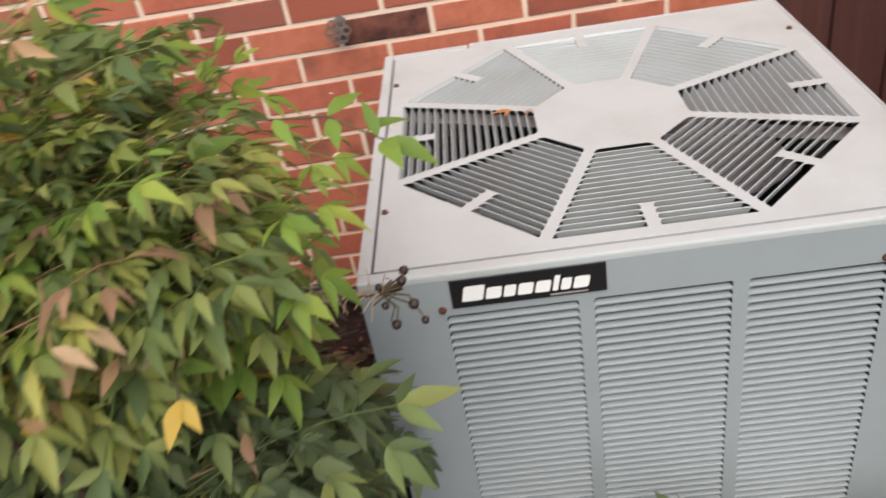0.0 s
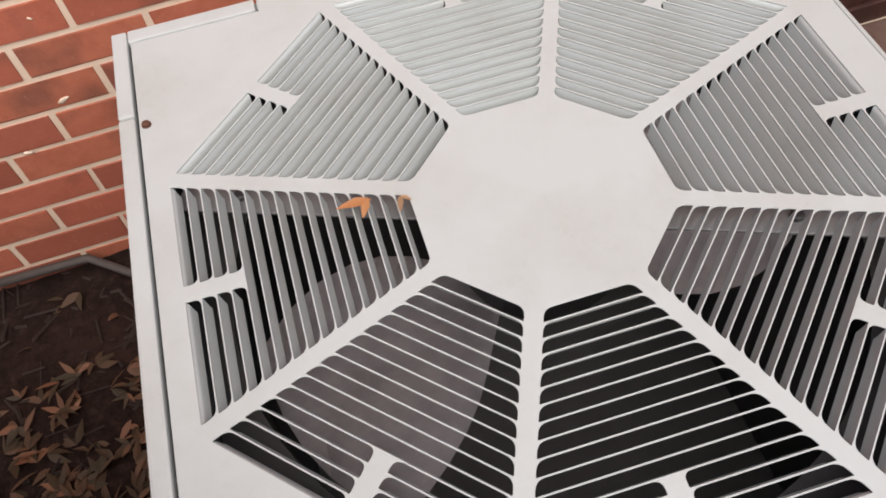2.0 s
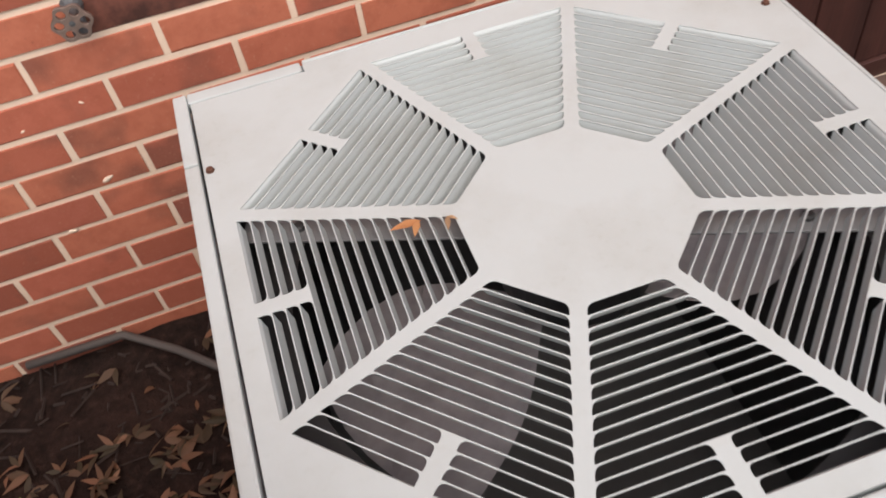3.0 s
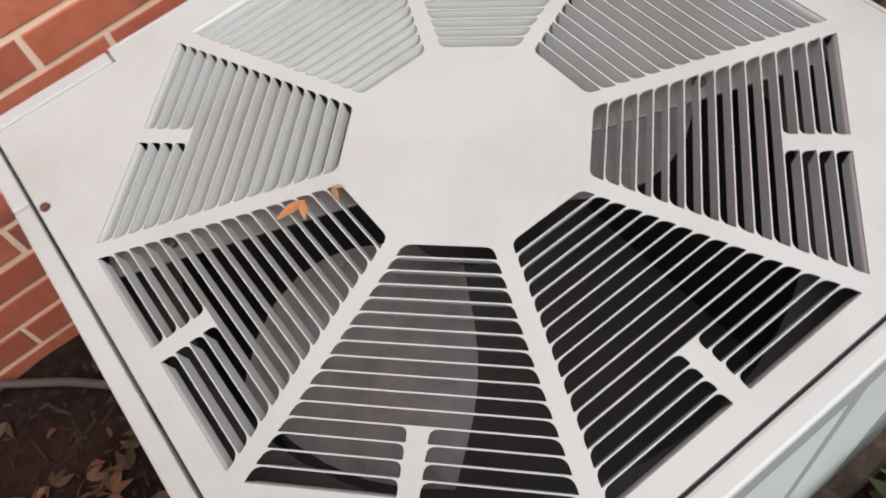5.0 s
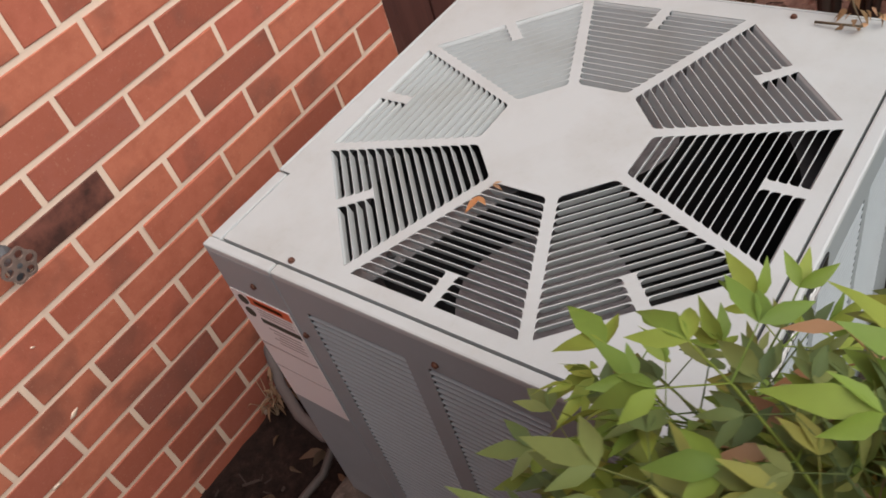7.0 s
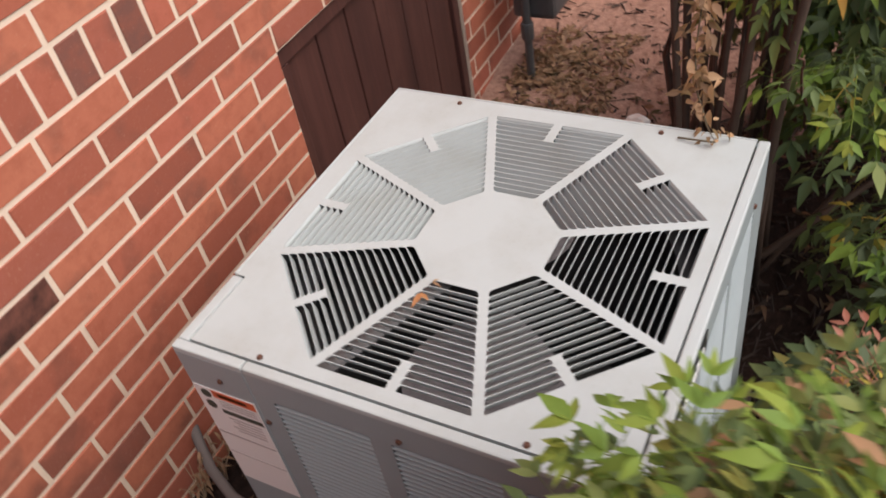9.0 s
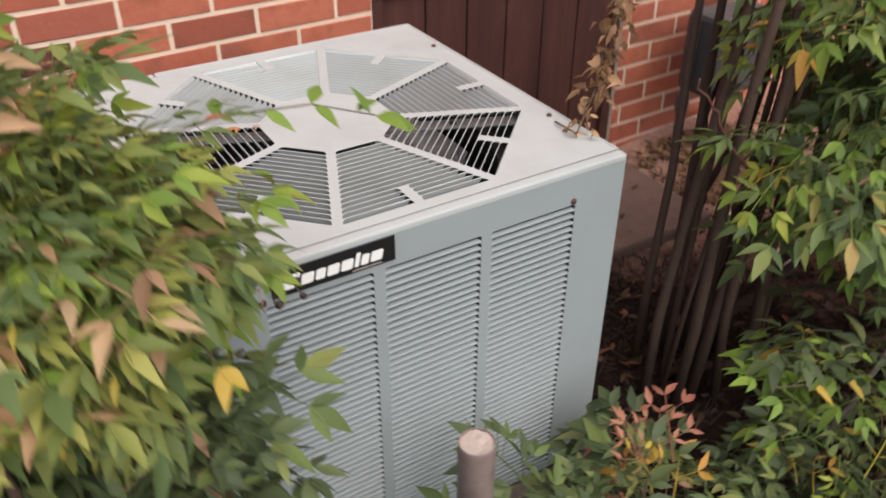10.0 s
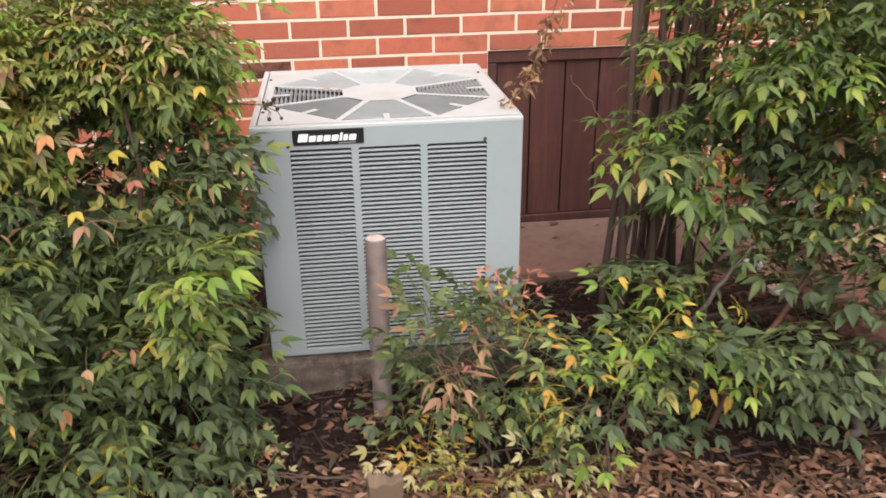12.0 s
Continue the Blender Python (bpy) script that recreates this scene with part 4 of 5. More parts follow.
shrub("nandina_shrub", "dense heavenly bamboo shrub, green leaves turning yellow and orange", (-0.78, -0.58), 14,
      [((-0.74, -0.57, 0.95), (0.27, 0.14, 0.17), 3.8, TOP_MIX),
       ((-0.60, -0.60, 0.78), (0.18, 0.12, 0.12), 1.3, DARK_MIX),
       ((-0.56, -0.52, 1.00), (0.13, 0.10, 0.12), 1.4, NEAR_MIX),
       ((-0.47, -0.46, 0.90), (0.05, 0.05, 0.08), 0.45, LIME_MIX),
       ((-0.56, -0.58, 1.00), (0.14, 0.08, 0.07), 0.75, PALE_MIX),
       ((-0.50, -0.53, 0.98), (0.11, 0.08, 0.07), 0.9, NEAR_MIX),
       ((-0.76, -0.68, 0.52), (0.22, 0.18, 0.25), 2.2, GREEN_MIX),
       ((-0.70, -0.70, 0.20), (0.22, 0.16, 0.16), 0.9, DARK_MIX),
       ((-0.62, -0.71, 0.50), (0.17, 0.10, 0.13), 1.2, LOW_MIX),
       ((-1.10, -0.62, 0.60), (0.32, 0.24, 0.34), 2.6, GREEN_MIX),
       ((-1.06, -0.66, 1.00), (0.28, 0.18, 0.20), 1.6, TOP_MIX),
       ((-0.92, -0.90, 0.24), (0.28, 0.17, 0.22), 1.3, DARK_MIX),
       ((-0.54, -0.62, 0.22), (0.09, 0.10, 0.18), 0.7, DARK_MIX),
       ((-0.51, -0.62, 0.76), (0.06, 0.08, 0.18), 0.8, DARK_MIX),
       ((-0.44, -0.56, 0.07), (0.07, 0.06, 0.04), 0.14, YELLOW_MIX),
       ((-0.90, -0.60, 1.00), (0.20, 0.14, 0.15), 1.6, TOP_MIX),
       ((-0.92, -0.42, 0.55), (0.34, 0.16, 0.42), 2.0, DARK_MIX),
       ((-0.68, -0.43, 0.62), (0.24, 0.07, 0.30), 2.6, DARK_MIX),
       # unseen lobe, added to keep western light off the lower wall and soil
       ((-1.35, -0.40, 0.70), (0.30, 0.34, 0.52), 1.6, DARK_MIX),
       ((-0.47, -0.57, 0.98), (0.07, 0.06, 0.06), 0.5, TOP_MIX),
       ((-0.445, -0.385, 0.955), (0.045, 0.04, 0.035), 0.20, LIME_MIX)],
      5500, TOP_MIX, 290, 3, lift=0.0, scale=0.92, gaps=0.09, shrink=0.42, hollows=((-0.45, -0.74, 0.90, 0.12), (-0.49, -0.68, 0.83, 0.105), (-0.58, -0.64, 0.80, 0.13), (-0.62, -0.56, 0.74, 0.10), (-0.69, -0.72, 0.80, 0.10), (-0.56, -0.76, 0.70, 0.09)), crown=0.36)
shrub("nandina_shrub", "tall heavenly bamboo shrub with bare brown canes, dark green leaves", (0.78, -0.14), 8,
      [((1.03, -0.36, 0.94), (0.32, 0.16, 0.22), 2.6, BRIGHT_MIX),
       ((1.22, -0.52, 1.06), (0.26, 0.16, 0.16), 1.6, PALE_GREEN_MIX),
       ((0.75, -0.43, 0.75), (0.16, 0.09, 0.10), 0.6, BRIGHT_MIX),
       ((0.96, -0.45, 0.60), (0.22, 0.10, 0.13), 0.9, BRIGHT_MIX),
       ((1.30, -0.48, 0.68), (0.32, 0.20, 0.30), 2.3, DARK_MIX),
       ((1.55, -0.30, 0.70), (0.34, 0.30, 0.36), 2.2, DARK_MIX),
       ((1.10, -0.52, 0.93), (0.24, 0.10, 0.20), 1.5, BRIGHT_MIX),
       ((1.66, -0.20, 0.40), (0.28, 0.18, 0.34), 1.6, DARK_MIX),
       ((1.06, -0.69, 0.28), (0.28, 0.07, 0.18), 1.0, DARK_MIX),
       ((1.28, -0.61, 0.38), (0.26, 0.06, 0.17), 0.9, DARK_MIX),
       ((1.05, -0.62, 0.46), (0.09, 0.05, 0.05), 0.12, WITHERED_MIX),
       ((1.16, -0.56, 0.84), (0.10, 0.05, 0.08), 0.25, LIME_MIX),
       ((1.12, -0.10, 1.16), (0.38, 0.28, 0.18), 1.7, PALE_GREEN_MIX),
       ((1.22, -0.58, 0.26), (0.34, 0.14, 0.20), 0.35, DARK_MIX),
       ((0.92, -0.62, 0.16), (0.24, 0.10, 0.14), 0.5, DARK_MIX),
       ((0.78, -0.56, 0.40), (0.16, 0.08, 0.11), 0.4, YELLOW_MIX)],
      2800, DARK_MIX, 290, 5, spread=0.075, cane_r=0.010, lift=0.05, scale=0.97, upright=21, bare=0.43, shrink=0.12, gaps=0.0)
# dark leaves here partly paint the shade near the ground
shrub("low_nandina", "low leafy nandina suckers with dark green and reddish leaves", (0.20, -0.62), 9,
      [((0.08, -0.59, 0.18), (0.05, 0.05, 0.14), 1.1, DARK_MIX),
       ((0.23, -0.62, 0.20), (0.15, 0.08, 0.16), 2.6, DARK_MIX),
       ((0.19, -0.58, 0.31), (0.11, 0.03, 0.04), 0.35, RED_MIX),
       ((0.08, -0.68, 0.28), (0.07, 0.03, 0.05), 0.45, DRY_MIX)],
      165, DARK_MIX, 165, 8, spread=0.07, cane_r=0.004, group="low suckers in front of the cabinet", scale=0.86, gaps=-0.18)
shrub("low_nandina", "low yellow-green nandina suckers over the leaf litter", (0.45, -0.78), 7,
      [((0.48, -0.74, 0.19), (0.15, 0.10, 0.17), 2.4, YELLOW_MIX),
       ((0.68, -0.72, 0.20), (0.12, 0.07, 0.14), 1.0, YELLOW_MIX),
       ((0.53, -0.69, 0.36), (0.12, 0.05, 0.05), 0.5, LIME_MIX),
       ((0.55, -0.66, 0.12), (0.10, 0.08, 0.09), 0.5, DARK_MIX)],
      165, YELLOW_MIX, 165, 9, spread=0.08, cane_r=0.004, group="low suckers in front of the cabinet", scale=0.84, gaps=-0.15)


shrub("low_nandina", "withering cream and yellow nandina suckers low in the leaf litter", (0.12, -0.78), 6,
      [((0.16, -0.78, 0.045), (0.14, 0.09, 0.03), 2.0, WITHERED_MIX), ((0.02, -0.70, 0.045), (0.08, 0.07, 0.03), 0.8, WITHERED_MIX), ((-0.42, -0.72, 0.04), (0.10, 0.10, 0.03), 0.8, WITHERED_MIX), ((0.30, -0.80, 0.06), (0.08, 0.06, 0.04), 0.8, WITHERED_MIX)],
      120, WITHERED_MIX, 120, 12, spread=0.09, cane_r=0.003, lift=0.35, group="low suckers in front of the cabinet", scale=0.56, gaps=-0.4)


def build_panicle():
    """A dry fruiting panicle: thin twigs with small brown berries."""
    rng = random.Random(31)
    e = tagged(empty("berry_panicle"), "dry brown berry panicle leaning over the cabinet's corner", "panicle")
    stem = [Vector((-0.52, -0.54, TOP + 0.02)), Vector((-0.44, -0.52, TOP + 0.07)), Vector((-0.35, -0.50, TOP + 0.10)), Vector((-0.265, -0.47, TOP + 0.085))]
    bm = bmesh.new()
    tube(bm, stem, [0.003, 0.0024, 0.0018, 0.001], 6)
    part("stem", bm, BARK, e, smooth=True)
    for i in range(60):
        t = 1.3 + 1.5 * i / 59
        k = min(2, int(t))
        p = stem[k].lerp(stem[k + 1], t - k)
        q = p + Vector((rng.uniform(-0.014, 0.016), rng.uniform(-0.026, 0.024), rng.uniform(-0.020, 0.034)))
        bm = bmesh.new()
        tube(bm, [p, p.lerp(q, 0.5) + Vector((0, 0, 0.003)), q], [0.0008, 0.0006, 0.0005], 4)
        part("twig", bm, STRAW, e)
    tip = stem[-1]
    for i in range(17):
        q = tip + Vector((rng.uniform(-0.030, 0.018), rng.uniform(-0.022, 0.022), rng.uniform(-0.028, 0.016)))
        bm = bmesh.new()
        tube(bm, [tip + Vector((-0.02, -0.004, 0.002)), tip.lerp(q, 0.6) + Vector((0, 0, 0.003)), q], [0.0012, 0.0010, 0.0008], 5)
        part("fruit_stalk", bm, TWIG, e)
        if i % 2 == 0:
            bm = bmesh.new()
            bmesh.ops.create_icosphere(bm, subdivisions=2, radius=rng.uniform(0.0034, 0.0052))
            for v in bm.verts:
                v.co *= 1 + 0.18 * noise.noise(v.co * 400)
            part("berry", bm, BERRY, e, m=Matrix.Translation(q), smooth=True)


build_panicle()


def build_sprig(stem, leaves, seed):
    """A long thin shoot with opposite leaflets, growing out of the shrub over the cabinet's corner."""
    rng = random.Random(seed)
    e = tagged(empty("leafy_sprig"), "long thin nandina sprig reaching over the cabinet, one red leaf", "sprig")
    pts = [Vector(p) for p in stem]
    bm = bmesh.new()
    tube(bm, pts, [0.0012 - 0.0006 * i / (len(pts) - 1) for i in range(len(pts))], 5)
    part("stem", bm, TWIG, e, smooth=True)
    for t, out, ln, material in leaves:
        k = min(len(pts) - 2, int(t))
        p = pts[k].lerp(pts[k + 1], t - k)
        bm = bmesh.new()
        ln *= 0.70
        leaflet(bm, p, out, (rng.uniform(-0.3, 0.3), -0.3, 1), ln, ln * rng.uniform(0.34, 0.42), rng.uniform(0.1, 0.4), rng.uniform(0.15, 0.4))
        part("leaf", bm, material, e, smooth=True)


build_sprig([(-0.56, -0.58, 0.99), (-0.43, -0.575, 1.045), (-0.335, -0.59, 1.068), (-0.265, -0.60, 1.066), (-0.228, -0.635, 1.062)],
            [(1.1, (0.6, 0.8, 0.25), 0.042, LEAF_LIME), (1.1, (0.5, -0.9, 0.1), 0.040, LEAF_LIME), (1.9, (0.8, -0.3, 0.5), 0.026, LEAF_RED), (2.0, (0.3, 1, 0.3), 0.046, LEAF_LIME), (2.5, (0.5, -0.8, -0.3), 0.040, LEAF_LIME),
             (3.0, (0.7, 0.9, 0.35), 0.050, LEAF_LIME), (3.05, (0.2, -0.9, -0.2), 0.044, LEAF_LIME), (3.7, (1.0, 0.5, 0.3), 0.042, LEAF_LIME), (4.0, (0.9, -0.35, -0.25), 0.050, LEAF_LIME), (4.0, (0.3, -1.0, 0.15), 0.046, LEAF_LIME), (3.9, (-0.2, 0.5, 0.8), 0.036, LEAF_LIME)], 5)


def turned_leaf(at, out, size, material, label):
    """A bright pair of leaflets on a short stalk, in the shrub's outer foliage."""
    e = tagged(empty("turned_leaf"), label, "leaf", "turned leaves on the shrub")
    p = Vector(at)
    d = Vector(out).normalized()
    bm = bmesh.new()
    tube(bm, [p - d * 0.07 - Vector((0, 0, 0.03)), p - d * 0.02, p], [0.0013, 0.0011, 0.0009], 4)
    part("stalk", bm, TWIG, e)
    for k in (-0.5, 0.45):
        bm = bmesh.new()
        leaflet(bm, p, d + Vector((-d.y, d.x, 0)) * k, (0.1, -0.5, 1), size * (1 if k < 0 else 0.8), size * 0.4, 0.3, 0.3)
        part("leaflet", bm, material, e, smooth=True)


for at, out, size, material, label in (
        ((-0.386, -0.686, TOP + 0.18), (0.2, -0.8, -0.4), 0.032, LEAF_YELLOW, "orange-yellow turned leaf on the shrub"),
        ((-0.62, -0.80, TOP - 0.02), (0.3, -1.0, -0.3), 0.036, LEAF_YELLOW, "clear yellow turned leaf on the shrub"),
        ((-0.52, -0.76, TOP + 0.02), (0.5, -0.9, -0.1), 0.036, LEAF_RED, "orange-red turned leaf on the shrub"),
        ((-0.645, -0.80, TOP + 0.127), (0.2, -0.9, -0.5), 0.040, LEAF_PEACH, "bright orange turned leaf on the shrub"),
        ((-0.60, -0.81, TOP + 0.105), (0.5, -0.8, -0.5), 0.036, LEAF_PEACH, "bright orange turned leaf on the shrub"),
        ((-0.704, -0.76, TOP + 0.25), (0.3, -0.6, -0.8), 0.042, LEAF_TAN, "withered peach-coloured leaf on the shrub"),
        ((-0.56, -0.72, TOP + 0.067), (0.8, -0.6, -0.1), 0.042, LEAF_YELLOW, "clear yellow turned leaf on the shrub"),
        ((-0.489, -0.71, TOP + 0.041), (0.7, -0.6, -0.3), 0.040, LEAF_YELLOW, "clear yellow turned leaf on the shrub"),
        ((-0.405, -0.61, TOP - 0.158), (1.0, -0.3, -0.1), 0.034, LEAF_PEACH, "orange turned leaf on the shrub"),
        ((-0.671, -0.92, TOP - 0.372), (0.1, -0.6, -0.9), 0.042, LEAF_PEACH, "orange turned leaf on the shrub"),
        ((-0.631, -0.88, TOP - 0.312), (0.1, -0.7, -0.8), 0.040, LEAF_TAN, "withered peach-coloured leaf on the shrub"),
        ((0.643, -0.79, TOP - 0.515), (0.2, -0.6, -0.9), 0.048, LEAF_YELLOW, "hanging orange-yellow leaf on a low sucker"),
        ((0.654, -0.80, TOP - 0.56), (0.0, -0.5, -1.0), 0.050, LEAF_YELLOW, "hanging orange-yellow leaf on a low sucker"),
        ((0.690, -0.79, TOP - 0.545), (0.6, -0.5, -0.7), 0.042, LEAF_YELLOW, "hanging orange-yellow leaf on a low sucker"),
        ((0.741, -0.78, TOP - 0.575), (0.1, -0.5, -0.9), 0.046, LEAF_YELLOW, "hanging orange-yellow leaf on a low sucker"),
        ((0.504, -0.64, TOP - 0.317), (0.7, -0.6, -0.3), 0.036, LEAF_YELLOW, "clear yellow leaf on a low sucker"),
        ((0.599, -0.64, TOP - 0.350), (0.6, -0.6, -0.4), 0.038, LEAF_YELLOW, "clear yellow leaf on a low sucker")):
    turned_leaf(at, out, size, material, label)


def bare_branch(pts, r0, r1, label, bark=None):
    bm = bmesh.new()
    rng = random.Random(len(pts) + int(r0 * 1e4))
    fine = []
    for a, b in zip(pts, pts[1:]):
        for j in range(4):
            fine.append(Vector(a).lerp(Vector(b), j / 4) + Vector((rng.gauss(0, 0.004), rng.gauss(0, 0.004), rng.gauss(0, 0.004))))
    fine.append(Vector(pts[-1]))
    tube(bm, fine, [r0 + (r1 - r0) * i / (len(fine) - 1) for i in range(len(fine))], 7)
    return tagged(part("bare_branch", bm, bark or REDBARK, None, label, smooth=True), category="branch")


bare_branch([(0.76, -0.67, -0.02), (0.81, -0.66, 0.10), (0.865, -0.64, 0.182), (0.958, -0.62, 0.301), (1.037, -0.59, 0.414), (1.09, -0.56, 0.56)], 0.0095, 0.006, "leaning bare branch with peeling reddish bark")
bare_branch([(1.105, -0.745, -0.03), (1.135, -0.735, 0.06), (1.173, -0.72, 0.156), (1.23, -0.70, 0.36)], 0.018, 0.011, "thick greyish-brown stem leaning out of the soil", GREY_BARK)
bare_branch([(0.66, -0.58, 0.05), (0.70, -0.60, 0.22), (0.77, -0.60, 0.36), (0.86, -0.58, 0.46)], 0.009, 0.004, "slender grey-brown bare branch among the low suckers", GREY_BARK)
bare_branch([(0.86, -0.36, TOP - 0.40), (0.567, -0.35, TOP - 0.05), (0.50, -0.35, TOP + 0.03), (0.449, -0.35, TOP + 0.10)], 0.0035, 0.0015, "thin bare straw-coloured twig")
bare_branch([(0.95, -0.36, TOP - 0.32), (1.037, -0.35, TOP - 0.336), (1.167, -0.35, TOP - 0.369), (1.2, -0.34, TOP - 0.33)], 0.0025, 0.0015, "thin bare straw-coloured twig")


def vine(pts, leaves, seed):
    rng = random.Random(seed)
    e = empty("dry_vine")
    tagged(e, "withered brown vine trailing over the cabinet's corner", "vine")
    bm = bmesh.new()
    tube(bm, pts, [0.0018 - 0.0008 * i / (len(pts) - 1) for i in range(len(pts))], 6)
    part("stem", bm, TWIG, e, smooth=True)
    for _ in range(leaves):
        i = min(len(pts) - 2, 1 + int(rng.random() ** 0.8 * (len(pts) - 2)))
        p = Vector(pts[i]).lerp(Vector(pts[i + 1]), rng.random()) + Vector((rng.gauss(0, 0.014), rng.gauss(0, 0.014), rng.gauss(0, 0.010) + (0.010 if i < 3 else 0)))
        bm = bmesh.new()
        ln = rng.uniform(0.017, 0.034) * (0.6 if i < 2 else 1.0)
        leaflet(bm, p, (rng.uniform(-1, 1), rng.uniform(-1, 1), rng.uniform(-1, 0.3)), (rng.uniform(-1, 1), rng.uniform(-1, 1), 0.6), ln, ln * 0.45, rng.uniform(0.1, 0.7), rng.uniform(0.1, 0.8))
        part("leaf", bm, LEAF_TAN if rng.random() < 0.35 else LEAF_DRY, e, smooth=True)


vine([(0.306, -0.20, TOP + 0.004), (0.300, -0.26, TOP + 0.010), (0.327, -0.24, TOP + 0.018), (0.375, -0.21, TOP + 0.050), (0.392, -0.20, TOP + 0.105), (0.42, -0.20, TOP + 0.177), (0.446, -0.20, TOP + 0.253), (0.47, -0.19, TOP + 0.34), (0.50, -0.17, TOP + 0.45)], 170, 4)


def build_lid_leaf(name, at, turn, size, label, material=LEAF_PEACH):
    bm = bmesh.new()
    leaflet(bm, (0, 0, 0), (1, 0, 0.06), (0.2, 0.1, 1), size, size * 0.30, 0.12, 0.3)
    leaflet(bm, (size * 0.1, 0, 0.001), (0.45, 1, 0.08), (0.1, 0.3, 1), size * 0.6, size * 0.24, 0.15, 0.3)
    ob = part(name, bm, material, None, label, pose(*at, 0, 0, turn), smooth=True)
    return tagged(ob, category="leaf")


build_lid_leaf("fallen_leaf", (-0.134, 0.038, TOP + 0.004), 178, 0.031, "bright orange fallen leaf lying on the grille")
build_lid_leaf("fallen_leaf", (-0.110, 0.035, TOP + 0.003), 255, 0.018, "small brownish fallen leaf lying on the grille", LEAF_DRY)


for weed in WEEDS:
    build_weed(*weed)


# ---------------------------------------------------------------- leaf litter
def build_litter(zones, material, label, seed):
    rng = random.Random(seed)
    bm = bmesh.new()
    for (x0, y0, x1, y1), n in zones:
        for _ in range(n):
            x, y = rng.uniform(x0, x1), rng.uniform(y0, y1)
            if abs(x) < 0.375 and abs(y) < 0.375:
                continue
            z = ground_z(x, y) + rng.uniform(0.004, 0.016)
            if 0.42 < x < 1.30 and 0.235 < y < 0.71:
                if rng.random() < 0.75:
                    continue
                z = 0.034
            a = rng.uniform(0, 2 * math.pi)
            west = x < -0.38 and y > -0.4
            ln = rng.uniform(0.026, 0.050) if west else rng.uniform(0.016, 0.046)
            for k in ((0,), (-0.8, 0, 0.8) if west else (0,), (-0.8, 0, 0.8))[rng.randrange(3)]:
                b = a + k
                leaflet(bm, (x, y, z), (math.cos(b), math.sin(b), rng.uniform(-0.1, 0.5)), (rng.uniform(-0.8, 0.8), rng.uniform(-0.8, 0.8), 1), ln, ln * rng.uniform(0.26, 0.42), rng.uniform(-0.1, 0.8), rng.uniform(-0.4, 0.9))
    ob = part("fallen_leaves", bm, material, None, label, smooth=True)
    return tagged(ob, category="leaf litter", kind="stuff")


build_litter((((-1.3, -1.4, 1.6, -0.75), 2000), ((-1.3, -0.75, 1.6, -0.38), 420), ((-1.3, -0.4, -0.38, 0.25), 260), ((-0.80, -0.12, -0.45, 0.26), 130), ((-0.95, 0.02, -0.45, 0.46), 150), ((-1.3, 0.25, -0.38, 0.68), 40), ((0.38, -0.4, 1.3, 0.68), 240), ((1.3, -0.4, 1.7, 0.68), 160), ((-0.4, 0.36, 0.5, 0.68), 60)),
             LEAF_FALLEN, "scattered dry brown and orange leaves on the soil", 21)
build_litter((((-0.15, -1.25, 0.7, -0.74), 1400), ((0.7, -1.25, 1.7, -0.82), 1400), ((-0.5, -1.0, 0.1, -0.72), 160), ((-0.20, -0.58, 0.20, -0.39), 90)), LEAF_STRIP, "thick drift of pinkish-brown fallen leaves before the shrubs", 22)
build_litter((((1.34, 0.30, 1.80, 0.66), 420), ((1.45, 0.40, 1.70, 0.66), 160)), LEAF_DRY, "heap of curled tan leaves by the gas pipe", 23)


def build_mulch():
    """Bark crumbs and twig ends between the leaves."""
    rng = random.Random(77)
    vs, fs = [], []
    for x0, y0, x1, y1, n in ((-1.2, -1.3, 1.5, -0.36, 2600), (-1.2, -0.4, -0.37, 0.68, 450), (0.38, -0.36, 1.35, 0.24, 900), (1.32, -0.2, 2.2, 0.68, 420)):
        for _ in range(n):
            x, y = rng.uniform(x0, x1), rng.uniform(y0, y1)
            if abs(x) < 0.375 and abs(y) < 0.375:
                continue
            z = ground_z(x, y) + 0.003
            a, ln, w = rng.uniform(0, math.pi), rng.choice((0.006, 0.009, 0.014, 0.03)) * rng.uniform(0.7, 1.4), rng.uniform(0.0012, 0.004)
            c, q, t = math.cos(a), math.sin(a), rng.uniform(-0.25, 0.25)
            o = len(vs)
            for e, f, g in ((-1, -1, 0), (1, -1, 0), (1, 1, 0), (-1, 1, 0), (-0.9, 0, 1), (0.9, 0, 1)):
                vs.append((x + c * ln * e - q * w * f, y + q * ln * e + c * w * f, z + t * ln * e + w * 1.3 * g))
            fs += [(o, o + 1, o + 5, o + 4), (o + 2, o + 3, o + 4, o + 5), (o, o + 4, o + 3), (o + 1, o + 2, o + 5)]
    me = bpy.data.meshes.new("bark_mulch")
    me.from_pydata(vs, [], fs)
    me.materials.append(CRUMBS)
    return tagged(new("bark_mulch", me), "dark bark crumbs and twig ends strewn on the soil", "mulch", kind="stuff")


build_mulch()


def build_stone(at, size, seed):
    bm = bmesh.new()
    bmesh.ops.create_icosphere(bm, subdivisions=2, radius=1.0)
    for v in bm.verts:
        v.co = v.co * (1 + 0.35 * noise.noise(v.co * 1.7 + Vector((seed, 0, 0))))
        v.co = Vector((v.co.x * size, v.co.y * size * 0.8, v.co.z * size * 0.42))
    return tagged(part("pale_stone", bm, PALE, None, "pale chalky stone lying on the soil", pose(*at, 0, 0, seed * 40)), category="stone", group="pale stones beyond the cabinet")


build_stone((1.29, 0.163, 0.045), 0.046, 1)
build_stone((1.275, -0.04, 0.045), 0.038, 2)


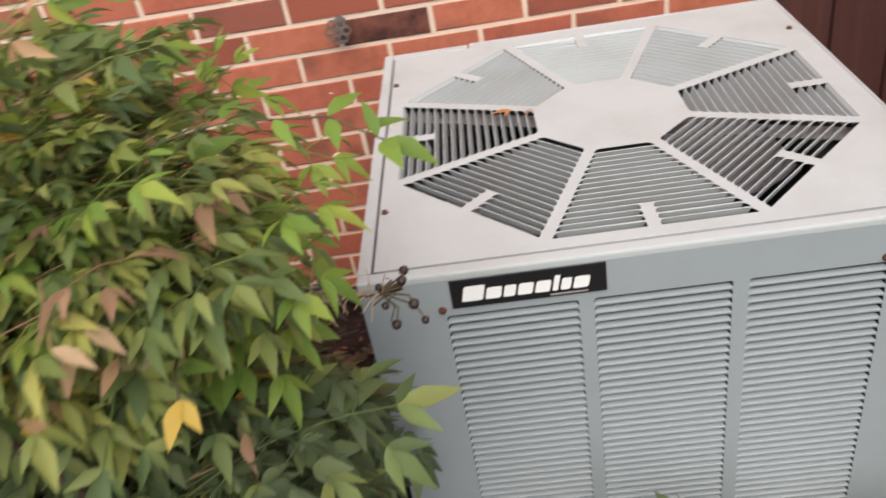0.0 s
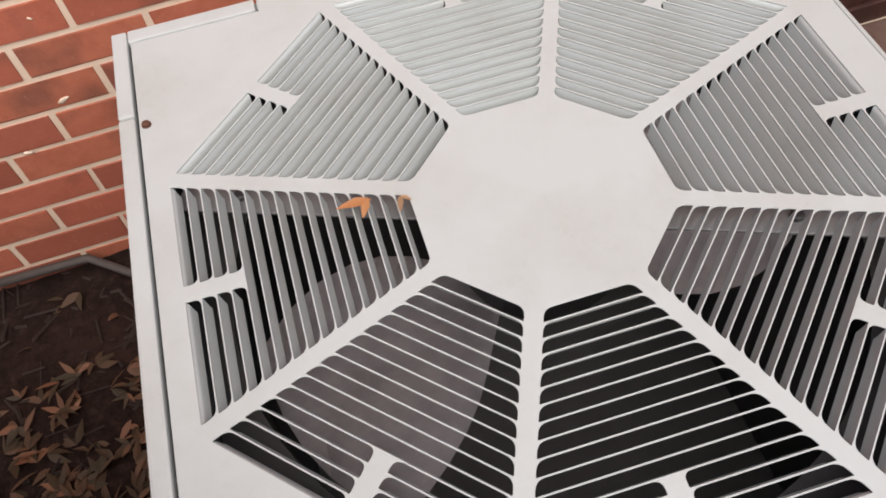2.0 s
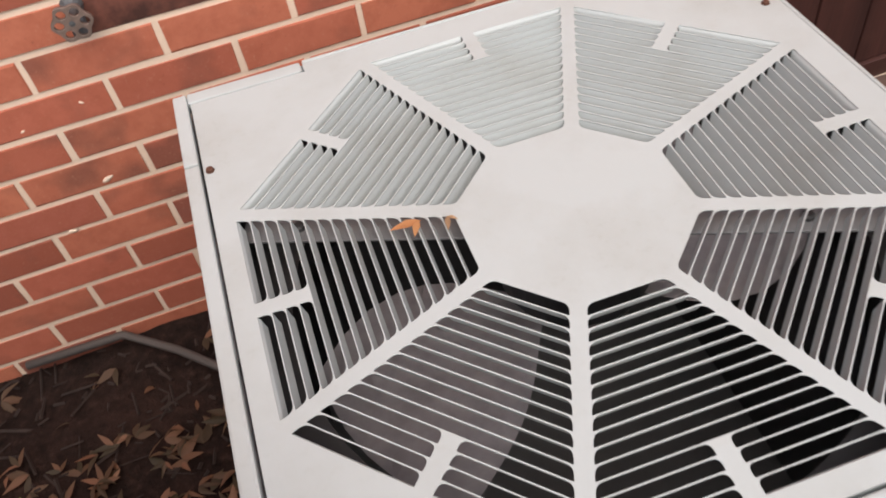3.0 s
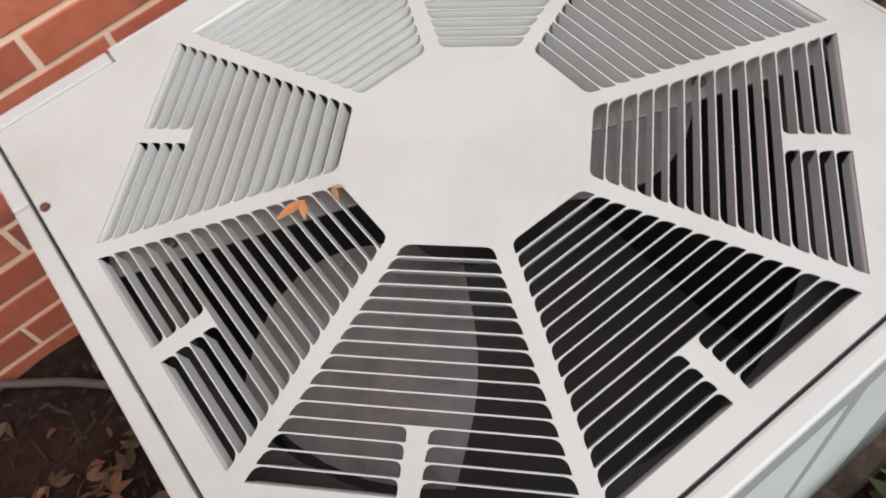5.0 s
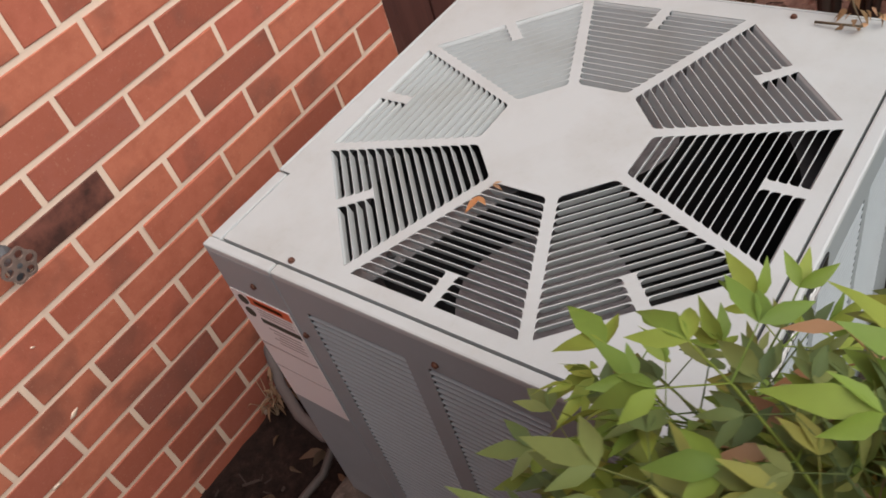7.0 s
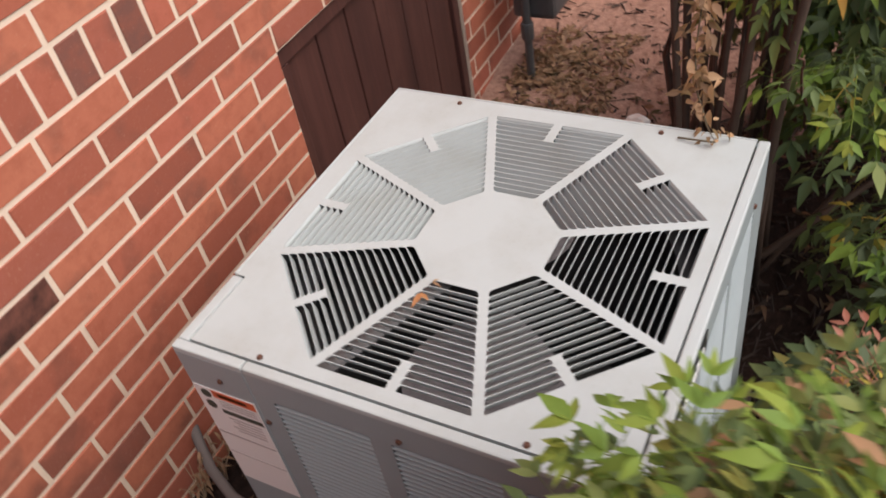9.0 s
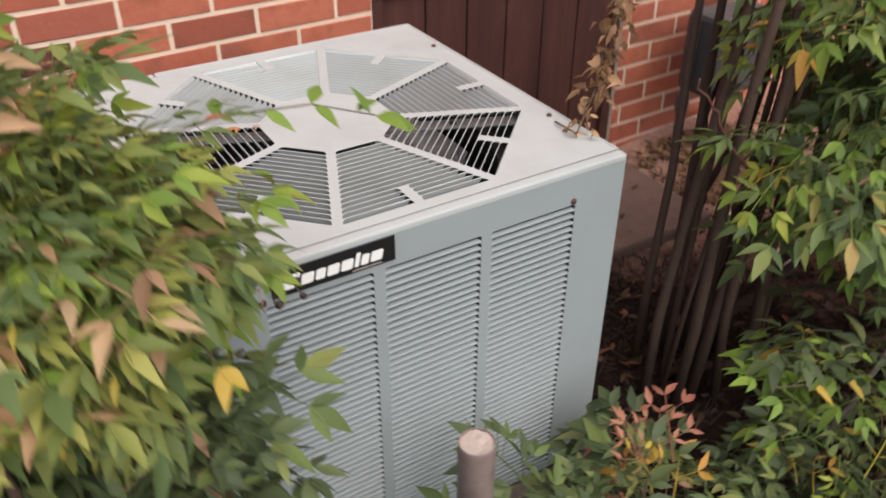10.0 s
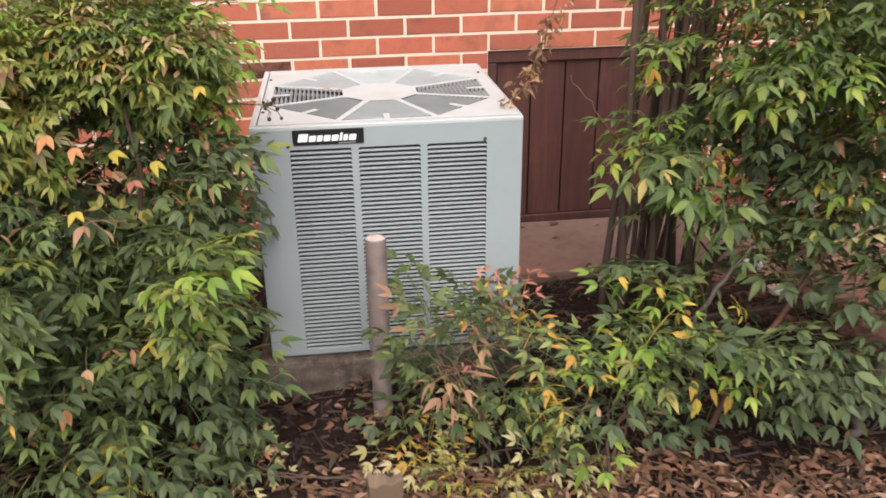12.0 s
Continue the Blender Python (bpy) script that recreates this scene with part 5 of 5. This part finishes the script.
# ---------------------------------------------------------------- bricks, last
def brick_meshes(lx, ly, lz, n, seed):
    rng = random.Random(seed)
    out = []
    for _ in range(n):
        bm = bmesh.new()
        box(bm, -lx / 2, lx / 2, 0, ly, -lz / 2, lz / 2, bevel=0.0)
        edges = [e for e in bm.edges if all(v.co.y < 1e-6 for v in e.verts)]
        bmesh.ops.bevel(bm, geom=edges, offset=0.0020, segments=2, affect="EDGES", profile=0.5)
        for v in bm.verts:
            v.co += Vector((rng.uniform(-1, 1), rng.uniform(-0.25, 0.25), rng.uniform(-1, 1))) * 0.0013
        out.append(mesh_of(bm, "brick", BRICK))
    return out


def lay_bricks():
    rng = random.Random(33)
    full = brick_meshes(PITCH - JOINT, 0.05, COURSE - JOINT, 7, 1)
    upright = brick_meshes(0.0678 - JOINT, 0.05, 0.0905, 5, 2)
    cut = {}
    far = []

    def lay(me, s, z, w):
        m = pose(s, FACE + rng.uniform(-0.0008, 0.0008), z, rng.uniform(-0.25, 0.25), rng.uniform(-0.35, 0.35), rng.uniform(-0.2, 0.2))
        # the single brick beside the tap gets a browner material
        browner = abs(s + 0.352) < 0.06 and abs(z - TOP + 0.06) < COURSE * 0.45
        near = -1.12 < s < 1.75 and z < TOP + 0.45
        if near and lay.count < 300:
            lay.count += 1
            if browner:
                me = me.copy()
                me.materials[0] = BROWN_BRICK
            part("brick", me, BRICK, wall, "brown brick beside the tap" if browner else "", m=m)
        else:
            far.append((me, m))
    lay.count = 0

    def cut_mesh(w):
        key = round(w, 2)
        if key not in cut:
            cut[key] = brick_meshes(w, 0.05, COURSE - JOINT, 1, int(w * 1000))[0]
        return cut[key]

    def course(z, k):
        s = A_S + PITCH * 0.5 * (k % 2) - PITCH * 34
        while s < 6.8:
            a, b = s + JOINT / 2, s + PITCH - JOINT / 2
            s += PITCH
            pieces = [(a, b)]
            if z < HZ1:
                pieces = [(a, min(b, HX0 - 0.001)), (max(a, HX1 + 0.001), b)]
            for p, q in pieces:
                if q - p < 0.02:
                    continue
                w = q - p
                lay(full[rng.randrange(7)] if w > PITCH - JOINT - 0.004 else cut_mesh(w), (p + q) / 2, z, w)
    for k in range(0, 14):
        course(A_Z - COURSE * k, k)
    s = A_S + 0.037 - 0.0678 * 90
    while s < 6.8:
        lay(upright[rng.randrange(5)], s + 0.034, TOP + 0.2205, 0.0573)
        s += 0.0678
    for k in range(0, 31):
        course(TOP + 0.3045 + COURSE * k, k + 1)
    by = joined_sprays("far_bricks", far, wall)
    return by


lay_bricks()
